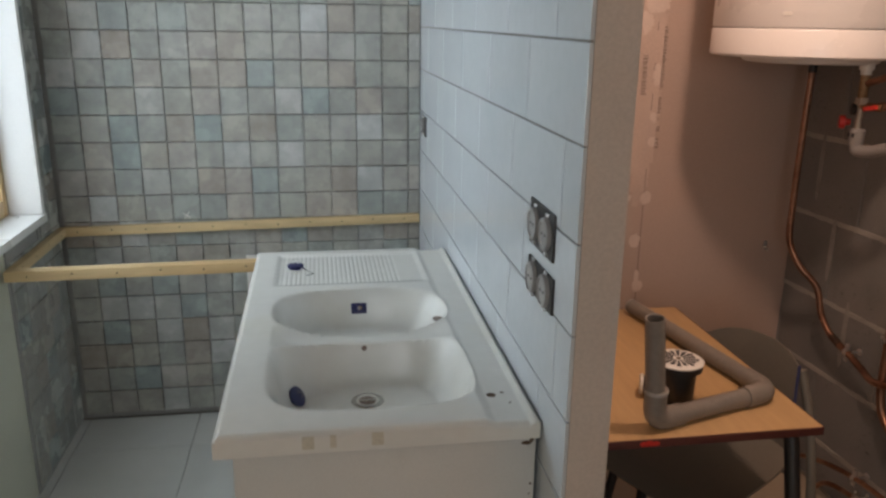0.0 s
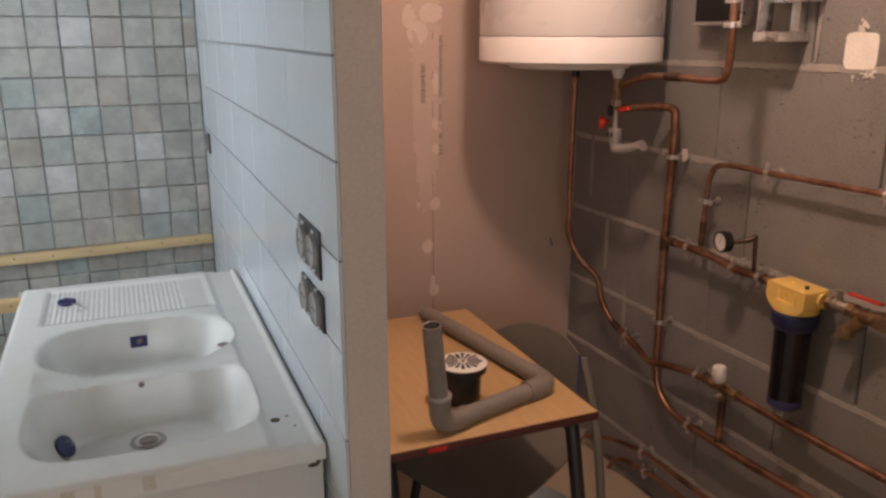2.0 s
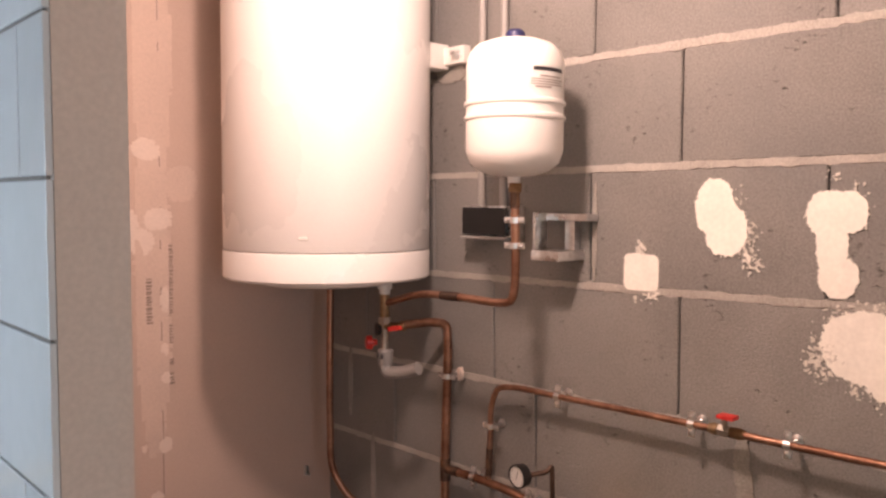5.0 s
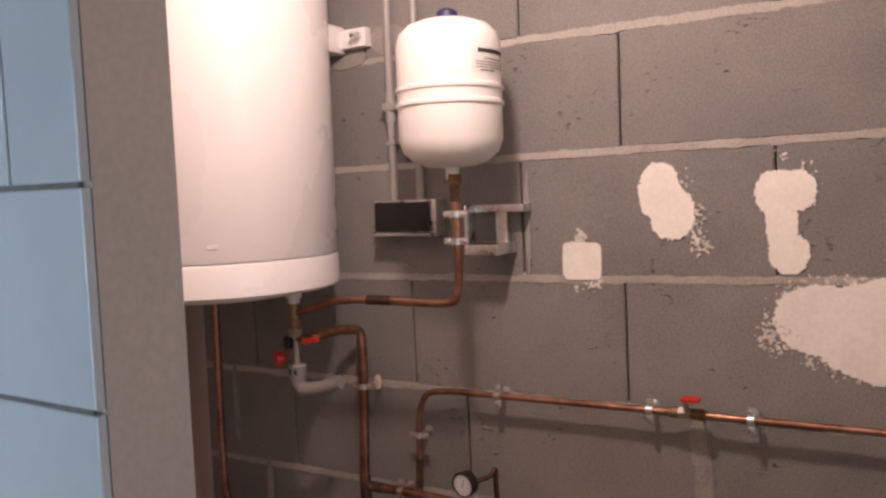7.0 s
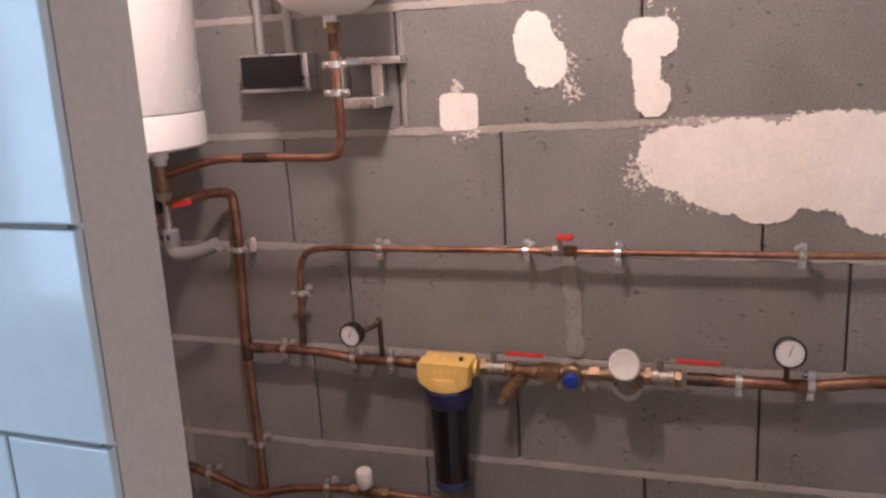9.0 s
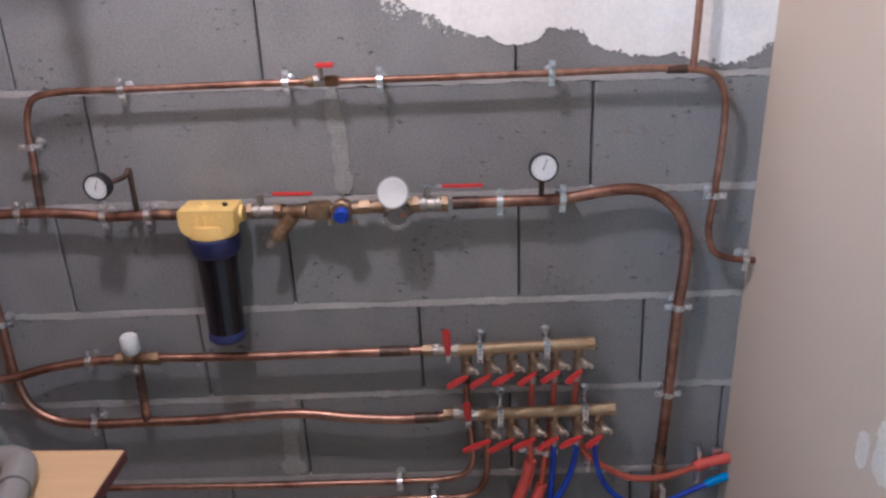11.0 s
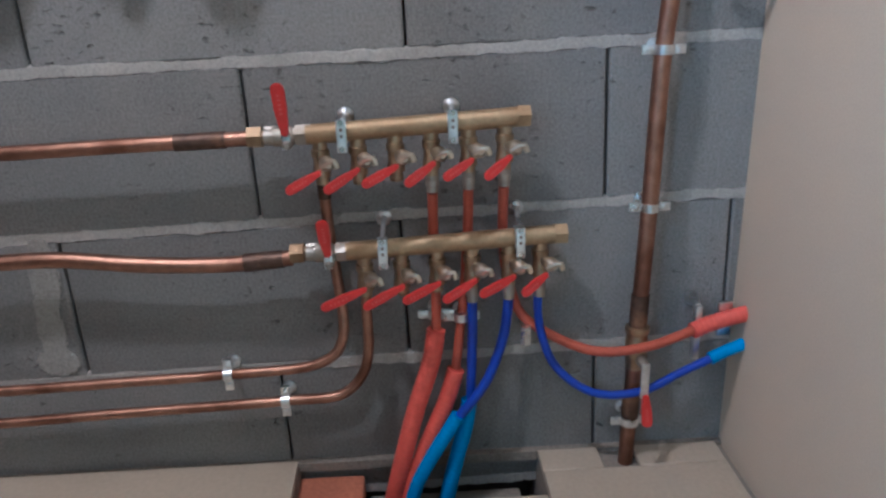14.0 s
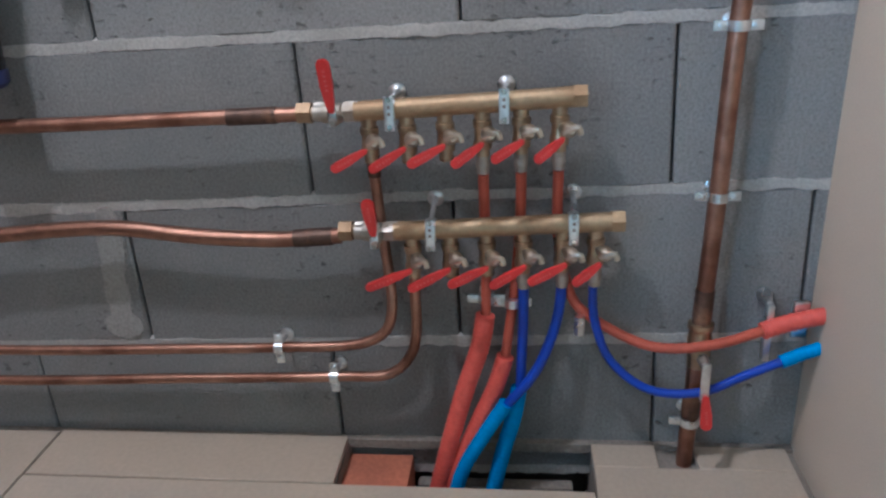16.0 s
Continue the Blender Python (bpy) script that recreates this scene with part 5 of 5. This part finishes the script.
def sink_height(x, y):
    """Depth of the sink's surface below the rim."""
    def bowl(cx, cy, rx, ry, depth, p):
        d = (abs((x - cx) / rx) ** p + abs((y - cy) / ry) ** p) ** (1 / p)
        if d >= 1.12:
            return 0.0
        s = min(1.0, max(0.0, (1.12 - d) / 0.34))
        return depth * (s * s * (3 - 2 * s)) + 0.012 * max(0, 1 - d)
    a = bowl(0.060, 2.255, 0.222, 0.200, 0.138, 3.6)
    b = bowl(0.062, 2.650, 0.228, 0.150, 0.115, 2.8)
    dip = 0.030 * max(0.0, 1 - ((y - 2.46) / 0.085) ** 2) * max(0.0, 1 - ((x - 0.055) / 0.24) ** 4)
    drain = 0.0
    if 2.86 < y < 3.20 and -0.20 < x < 0.29:
        edge = min(1, (y - 2.86) / 0.03, (3.20 - y) / 0.02, (x + 0.20) / 0.02, (0.29 - x) / 0.02)
        drain = 0.006 * edge + (0.0022 * edge * (0.5 + 0.5 * math.sin(x * 2 * math.pi / 0.0145)) if x < 0.20 else 0)
    side = 0.008 * max(0.0, 1 - (a + b) / 0.012)
    side *= min(1, max(0, (x - 0.283) / 0.020)) * min(1, max(0, (SX1 - 0.012 - x) / 0.010))
    return max(a, b, dip, drain, side)


def sink():
    t = thing("kitchen_sink", "white ceramic double-bowl sink with ribbed draining board", "sink")
    t.matrix_world = SINK
    bm = bmesh.new()
    nx, ny = 190, 190
    g = []
    for j in range(ny + 1):
        row = []
        for i in range(nx + 1):
            x, y = SX0 + (SX1 - SX0) * i / nx, SY0 + (SY1 - SY0) * j / ny
            e = min(x - SX0, SX1 - x, y - SY0, SY1 - y)
            rim = 0.010 * (1 - min(1, e / 0.014)) ** 2
            row.append(bm.verts.new((x, y, SZ - sink_height(x, y) - rim)))
        g.append(row)
    for a, b in zip(g, g[1:]):
        for i in range(nx):
            bm.faces.new((a[i], a[i + 1], b[i + 1], b[i]))
    border = [g[0][i] for i in range(nx + 1)] + [g[j][nx] for j in range(1, ny + 1)] + [g[ny][i] for i in range(nx - 1, -1, -1)] + [g[j][0] for j in range(ny - 1, 0, -1)]
    low = [bm.verts.new((v.co.x, v.co.y, SZ - 0.046)) for v in border]
    for k in range(len(border)):
        n = (k + 1) % len(border)
        bm.faces.new((border[k], border[n], low[n], low[k]))
    part("basin", bm, M_SINK, t)
    d = part("drain", turned((0.058, 2.348, SZ - 0.1475), (0, 0, 1), [(0, 0.03), (0.003, 0.042), (0.006, 0.040), (0.004, 0.030), (0.001, 0.026)], 32), M_STEEL, t, "stainless strainer drain")
    part("drain_hole", turned((0.058, 2.348, SZ - 0.1435), (0, 0, 1), [(0, 0.022), (0.001, 0.022)], 24), M_GREYINK, d)
    part("drain_bridge", box((0.038, 2.342, SZ - 0.1425), (0.078, 2.354, SZ - 0.1410), 0.0008), M_STEEL, d)
    o = part("overflow_plate", box((0.036, 2.752, SZ - 0.060), (0.082, 2.760, SZ - 0.028), 0.003), M_NAVY, t, "dark square overflow plate")
    o.matrix_basis = Matrix.Translation((0.059, 2.756, SZ - 0.044)) @ pose(0, 0, 0, -32, 0, 0) @ Matrix.Translation((-0.059, -2.756, -SZ + 0.044 + 0.0))
    q = part("overflow_screw", turned((0.062, 2.7515, SZ - 0.044), (0, -1, 0), [(0, 0.008), (0.003, 0.007)], 14), M_STEEL, t)
    q.matrix_basis = o.matrix_basis.copy()
    part("overflow_hole", turned((0.056, 2.435, SZ - 0.036), (0, -0.8, 0.6), [(0, 0.007), (0.0025, 0.007)], 14), M_GREYINK, t)
    part("tap_hole", turned((0.268, 2.545, SZ - 0.006), (0, 0, 1), [(0, 0.015), (0.0025, 0.015)], 18), M_GREYINK, t, "open tap hole")
    for x, y, r in ((0.318, 2.075, 0.011), (0.345, 2.085, 0.004), (0.352, 2.035, 0.003)):
        part("chip", turned((x, y, SZ - 0.0095), (0, 0, 1), [(0, r), (0.0022, r)], 9), M_RUST, t, "dark chip in the glaze")
    for x, w in ((-0.085, 0.024), (0.055, 0.024), (-0.035, 0.012)):
        part("tape_mark", box((x - w / 2, SY0 - 0.0008, SZ - 0.036), (x + w / 2, SY0 + 0.002, SZ - 0.008), 0.0003), M_TAPE, t, "old tape residue")
    return t


sink()


def plug(c, axis, chain):
    t = thing("sink_plug", "dark blue rubber sink plug", "plug", "sink plugs")
    t.matrix_world = SINK
    part("disc", turned(c, axis, [(0, 0.020), (0.006, 0.026), (0.012, 0.027), (0.014, 0.024), (0.016, 0.010)], 24), M_NAVY, t)
    part("ring", rings([Vector(c) + Vector(axis).normalized() * 0.018 + Vector((0.008 * math.cos(a), 0.003, 0.008 * math.sin(a))) for a in [k * 0.5236 for k in range(13)]], 0.0012, 6), M_STEEL, t, "small chrome ring")
    if chain:
        part("chain", rings(smooth_path(chain, 0.004), 0.0018, 6), M_STEEL, t, "fine ball chain")
    return t


plug((-0.135, 3.060, SZ - 0.0075), (0, 0, 1), [(-0.12, 3.04, SZ + 0.002), (-0.09, 3.01, SZ - 0.003), (-0.075, 2.985, SZ - 0.003), (-0.10, 2.97, SZ - 0.003)])
plug((-0.125, 2.335, SZ - 0.118), (0.75, -0.35, 0.55), None)

t = thing("sink_cabinet", "white laminate cabinet under the sink, chipped at a corner", "cabinet")
t.matrix_world = SINK
part("front_panel", box((-0.236, 1.958, SINK_FOOT), (0.392, 1.976, SZ - 0.047), 0.0015), M_CABINET, t)
part("side_panel", box((-0.236, 1.9765, SINK_FOOT), (-0.218, 3.22, SZ - 0.047), 0.0015), M_CABINET, t)
part("side_panel", box((0.374, 1.9765, SINK_FOOT), (0.392, 3.22, SZ - 0.047), 0.0015), M_CABINET, t)
part("back_panel", box((-0.2175, 3.202, SINK_FOOT), (0.3735, 3.22, SZ - 0.047), 0.0015), M_CABINET, t)
for x, z, rx, rz in ((0.372, 0.640, 0.012, 0.005), (0.383, 0.648, 0.005, 0.007), (0.384, 0.54, 0.003, 0.003), (0.382, 0.515, 0.002, 0.002), (-0.215, 0.50, 0.005, 0.004), (-0.225, 0.51, 0.003, 0.003)):
    part("chip", plate([(x + rx * math.cos(a), 1.9575, z + rz * math.sin(a)) for a in [k * 0.7854 for k in range(8)]], 0.0012, (0, 1, 0)), M_RUST if x > 0 else M_TAPE, t, "chipped laminate")


def batten(label, a, b, w, h):
    t = thing("wood_batten", label, "batten", "worktop battens")
    d = Vector(b) - Vector(a)
    bm = box((0, -w / 2, -h / 2), (d.length, w / 2, h / 2), 0.002)
    bm.transform(Matrix.Translation(a) @ d.to_track_quat("X", "Z").to_matrix().to_4x4())
    part("timber", bm, M_PINE, t)
    n = max(2, int(d.length / 0.13))
    for k in range(n):
        q = Vector(a) + d * ((k + 0.5) / n)
        side = d.normalized().cross(Vector((0, 0, 1)))
        if side.y > 0 or (abs(side.y) < 0.3 and side.x < 0):
            side = -side
        part("screw_head", turned(q + side * (w / 2 - 0.0005) + Vector((0, 0, 0.004 * (k % 2))), side, [(0, 0.0035), (0.0008, 0.003)], 8), M_RUST, t)
    return t


batten("pale pine batten screwed to the alcove tiles", (LEFT_X + 0.004, BACK_Y - 0.014, 0.668), (0.366, BACK_Y - 0.014, 0.692), 0.027, 0.036)
batten("pale pine batten screwed beneath the window", (LEFT_X + 0.015, BACK_Y - 0.030, 0.672), (LEFT_X + 0.015, 3.165, 0.676), 0.027, 0.036)
batten("pale pine batten bridging the open worktop space", (LEFT_X + 0.004, 3.150, 0.677), (-0.235, 3.170, 0.680), 0.045, 0.036)
t = thing("tile_cross", "white plastic tile spacer on the batten", "spacer")
for a in (35, 125):
    bm = box((-0.018, -0.0015, -0.002), (0.018, 0.0015, 0.002), 0.0006)
    bm.transform(Matrix.Translation((-0.585, BACK_Y - 0.006, 0.722)) @ pose(0, 0, 0, 0, a, 0))
    part("arm", bm, M_PLASTICWHITE, t)
t = thing("access_panel", "plain grey panel leaning behind the sink", "panel")
part("board", box((-0.36, BACK_Y - 0.012, LOW), (0.36, BACK_Y - 0.002, 0.545), 0.001), M_PAINT, t)


def sockets(y0, y1, z0, z1, n, label):
    t = thing("wall_socket_box", label, "socket box", "flush socket boxes")
    x = PART_X0 - 0.0085
    part("frame", box((x - 0.004, y0, z0), (x + 0.002, y1, z1), 0.003), M_STEELDARK, t, "dark mounting frame")
    w = (y1 - y0) / n
    for k in range(n):
        c = (x - 0.0045, y0 + w * (k + 0.5), (z0 + z1) / 2)
        m = part("mechanism", turned(c, (-1, 0, 0), [(0, 0.032 if n > 1 else 0.026), (0.008, 0.031 if n > 1 else 0.025), (0.009, 0.026), (0.006, 0.024)], 28), M_LIGHTPVC, t, "round pale grey socket insert")
        for s in (-1, 1):
            part("pin_hole", turned((x - 0.0106, c[1] + s * 0.0095, c[2]), (-1, 0, 0), [(0, 0.003), (0.001, 0.003)], 8), M_INK, m)
        for s in (-1, 1):
            part("claw", box((x - 0.007, c[1] - 0.006, c[2] + s * 0.036 - 0.003), (x - 0.003, c[1] + 0.006, c[2] + s * 0.036 + 0.003), 0.001), M_ZINC, m)
    return t


sockets(1.830, 1.992, 1.078, 1.168, 2, "dark double socket box without cover plate")
sockets(1.820, 1.992, 0.980, 1.050, 2, "dark double socket box without cover plate")
sockets(3.560, 3.660, 1.058, 1.135, 1, "small dark socket box near the alcove corner")

# pipe channel in the floor
t = thing("brick", "single orange brick in the floor channel", "brick")
part("brick_body", box((1.49, 1.285, LOW - 0.006), (1.59, 1.396, -0.035), 0.004), M_BRICK, t)
part("mortar_edge", box((1.575, 1.02, LOW - 0.006), (1.60, 1.28, -0.085), 0.006), M_SCREED, floor_raised, "rough channel edge")

# ---- pieces of the walls and floors ----


def shared(mesh, name, parent, m):
    ob = new(name, mesh)
    ob.parent = parent
    ob.matrix_basis = m
    return ob


def mesh_of(name, bm, mat, smooth=True):
    me = bpy.data.meshes.new(name)
    bmesh.ops.recalc_face_normals(bm, faces=bm.faces)
    bm.to_mesh(me)
    bm.free()
    me.materials.append(mat)
    if smooth:
        me.shade_smooth()
        me.set_sharp_from_angle(angle=radians(30))
    return me


# concrete blocks: courses of 0.25, blocks of 0.52
MODULE = 0.521
BEDS = [(-0.068, 0.022), (0.178, 0.0245), (0.418, 0.027), (0.656, 0.024), (0.914, 0.018), (1.161, 0.0095), (1.435, 0.016), (1.696, 0.010), (1.937, -0.004), (2.19, 0.0), (2.44, 0.0), (2.69, 0.0)]
FIRST = [1.404, 1.200, 1.414, 1.186, 1.034, 1.199, 1.958, 1.734, 1.956, 1.73, 1.95]
LENGTHS = [0.510, 0.510, 0.521, 0.5195, 0.5385, 0.528, 0.521, 0.521, 0.521, 0.521, 0.521]


def bed(k, y):
    return BEDS[k][0] - BEDS[k][1] * (y - 1.2)


block_mesh = mesh_of("block", box((0, 0, 0), (0.085, MODULE - 0.004, 0.25), 0.003, seg=1), M_BLOCK)
for k, y_joint in enumerate(FIRST):
    length = LENGTHS[k]
    y = y_joint - math.ceil((y_joint - 0.45) / length) * length
    while y < 3.05:
        j = noise.noise(Vector((y * 3, k * 1.3, 0))) * 0.0012
        lo, hi = bed(k, y + 0.26) + 0.006, bed(k + 1, y + 0.26) - 0.006
        lean = math.degrees(math.atan(-(BEDS[k][1] + BEDS[k + 1][1]) / 2))
        shared(block_mesh, "block", wall_east, pose(WALL_X + j, y + 0.002, lo - math.tan(radians(lean)) * 0.26, lean) @ Matrix.Diagonal((1, (length - 0.004) / (MODULE - 0.004), (hi - lo) / 0.25, 1)))
        y += length
for k in range(len(BEDS)):
    bm = bmesh.new()
    rows = []
    n = 420
    for i in range(n + 1):
        y = 0.45 + (3.10 - 0.45) * i / n
        up = 0.0108 + 0.004 * noise.noise(Vector((y * 7, k * 3.7, 1))) + 0.005 * noise.noise(Vector((y * 38, k * 3.7, 2))) + 0.003 * noise.noise(Vector((y * 130, k, 2)))
        dn = 0.0108 + 0.004 * noise.noise(Vector((y * 7, k * 3.7, 5))) + 0.005 * noise.noise(Vector((y * 38, k * 3.7, 6))) + 0.003 * noise.noise(Vector((y * 130, k, 6)))
        out = 0.0008 + 0.0022 * noise.noise(Vector((y * 14, k * 2.2, 8))) + 0.001 * noise.noise(Vector((y * 60, k * 2.2, 8)))
        zc = bed(k, y) + 0.002 * noise.noise(Vector((y * 2.5, k * 5.1, 3)))
        rows.append([bm.verts.new((WALL_X + dx, y, zc + dz)) for dx, dz in ((0.006, up), (-out, up * 0.7), (-out * 1.2, 0), (-out, -dn * 0.7), (0.006, -dn))])
    for a, b in zip(rows, rows[1:]):
        for i in range(4):
            bm.faces.new((a[i], a[i + 1], b[i + 1], b[i]))
    part("mortar_bed", bm, M_MORTAR, wall_east, "pale uneven mortar bed")
# upright mortar joints that were filled
for y, z0, z1 in ((2.755, 0.685, 0.91), (2.87, 0.935, 1.16), (1.945, 1.435, 1.66), (2.63, 0.435, 0.66)):
    patch("mortar_joint", [(y, (z0 + z1) / 2, 0.006 if y < 2 else 0.011, (z1 - z0) / 2)], 0.003, 80 + y, on_blocks, "filled upright joint", wall_east, M_SMEAR, 0.0008, 0.2)

# square glazed tiles on the alcove wall and beside the window
PITCH = 0.1065
TX, TZ = 0.213, 1.1262


def pillow(w, h, d, mat, name, edge=0.004):
    """A tile in the xz plane, front at y = 0 facing -y, with a soft edge."""
    bm = bmesh.new()
    loops = []
    for inset, y in ((0.0, d), (0.0, edge * 0.6), (edge * 0.35, edge * 0.15), (edge, 0.0)):
        loops.append([bm.verts.new((x, y, z)) for x, z in ((inset, inset), (w - inset, inset), (w - inset, h - inset), (inset, h - inset))])
    for a, b in zip(loops, loops[1:]):
        for i in range(4):
            bm.faces.new((a[i], a[(i + 1) % 4], b[(i + 1) % 4], b[i]))
    bm.faces.new(loops[-1])
    return mesh_of(name, bm, mat, False)


square = pillow(PITCH - 0.0034, PITCH - 0.0034, 0.013, M_ZELLIGE, "square_tile", 0.004)
narrow = pillow(0.0455, PITCH - 0.0034, 0.013, M_ZELLIGE, "cut_tile", 0.004)
rnd = random.Random(4)
rows_z = [TZ + PITCH * k for k in range(-12, 8)]
for z in rows_z:
    if z < LOW - 0.07:
        continue
    for k in range(-12, 1):
        tilt = pose(TX + PITCH * k + 0.003 + rnd.uniform(-1, 1) * 0.0008, BACK_Y + rnd.uniform(0, 0.0012), z + 0.003 + rnd.uniform(-1, 1) * 0.0008, rnd.uniform(-0.5, 0.5), 0, rnd.uniform(-0.5, 0.5))
        shared(square, "tile", wall_alcove, tilt)
    shared(narrow, "tile", wall_alcove, pose(TX + PITCH + 0.003, BACK_Y, z + 0.003))
    for k in range(5):
        y = 3.742 - PITCH * (k + 1)
        inside = y < WY1 and z + PITCH > WZ0 - 0.02
        if y < 3.0 or inside:
            continue
        shared(square, "tile", wall_west, Matrix.Translation((LEFT_X, y + 0.003, z + 0.003)) @ pose(0, 0, 0, rnd.uniform(-0.4, 0.4), 0, 90 + rnd.uniform(-0.4, 0.4)))
bm = box((LEFT_X - 0.0125, 3.195, LOW), (LEFT_X - 0.006, WY1, WZ0 - 0.03))
box((LEFT_X - 0.0125, WY1 + 0.012, LOW), (LEFT_X - 0.006, BACK_Y + 0.012, TOP), bm=bm)
part("grout_bed", bm, M_GROUT, wall_west, "grey grout behind the tiles", smooth=False)

# long white tiles on the partition
TH, TW = 0.163, 0.365
JOINTS = [1.309 - TH * k for k in range(-5, 10)]
white = pillow(TW - 0.003, TH - 0.004, 0.007, M_WHITETILE, "white_tile", 0.002)
for n, z in enumerate(JOINTS):
    if z < LOW - 0.1 or z > 2.3:
        continue
    y0 = {0: 1.70, 1: 2.175, 2: 2.05, 3: 1.80, 4: 1.89}[n % 5]
    y = y0 - math.ceil((y0 - PART_Y) / TW) * TW
    while y < BACK_Y:
        a, b = max(y, PART_Y), min(y + TW, BACK_Y + 0.008)
        if b - a > 0.02:
            me = white if b - a > TW - 0.002 else pillow(b - a - 0.003, TH - 0.004, 0.007, M_WHITETILE, "white_tile", 0.002)
            shared(me, "white_tile", wall_partition, Matrix.Translation((PART_X0 - 0.0075, b - 0.0015, z + 0.002)) @ pose(0, 0, 0, 0, 0, -90))
        y += TW
part("grout_bed", box((PART_X0 - 0.0045, PART_Y + 0.010, LOW), (PART_X0 - 0.0005, BACK_Y + 0.012, 2.4)), M_GROUTDARK, wall_partition, "dark grout behind the tiles", smooth=False)

# floor tiles
def floor_tile(x0, y0, x1, y1, z, mat, parent, name):
    part(name, box((x0 + 0.0015, y0 + 0.0015, z - 0.011), (x1 - 0.0015, y1 - 0.0015, z), 0.0015, seg=1), mat, parent)


for x0, x1, y0, y1 in ((0.50, NX0 - 0.46, 0.69, 0.995), (0.50, NX0 - 0.46, 0.995, 1.90), (0.50, NX0 - 0.46, 1.90, 2.805), (NX0 - 0.46, NX0, 0.995, 1.90), (NX0 - 0.46, 1.585, 1.90, 2.805), (NX0, 1.590, NY1, 1.90), (0.50, 1.585, 2.805, 2.98)):
    floor_tile(x0, y0, x1, y1, 0.0, M_FLOORTILE, floor_raised, "floor_tile")
floor_tile(NX0 - 0.46, 0.69, NX0 + 0.06, 0.995, 0.0, M_FLOORTILE, floor_raised, "floor_tile")
floor_tile(NX0 + 0.057, 0.69, 1.585, 0.835, 0.0, M_FLOORTILE, floor_raised, "floor_tile")
floor_tile(NX0 + 0.057, 0.892, 1.585, 0.995, 0.0, M_FLOORTILE, floor_raised, "floor_tile")
part("wall_gap", box((1.5855, END_Y, -0.02), (1.60, BOARD_Y, -0.004)), M_SCREED, floor_raised, "rough edge at the wall", smooth=False)
for i in range(5):
    for j in range(12):
        x0, y0 = -1.52 + 0.453 * i + 0.02, -1.45 + 0.45 * j - 0.02
        floor_tile(x0, y0, min(x0 + 0.453, 0.455), min(y0 + 0.45, BACK_Y), LOW, M_FLOORWHITE, floor_low, "pale_floor_tile")
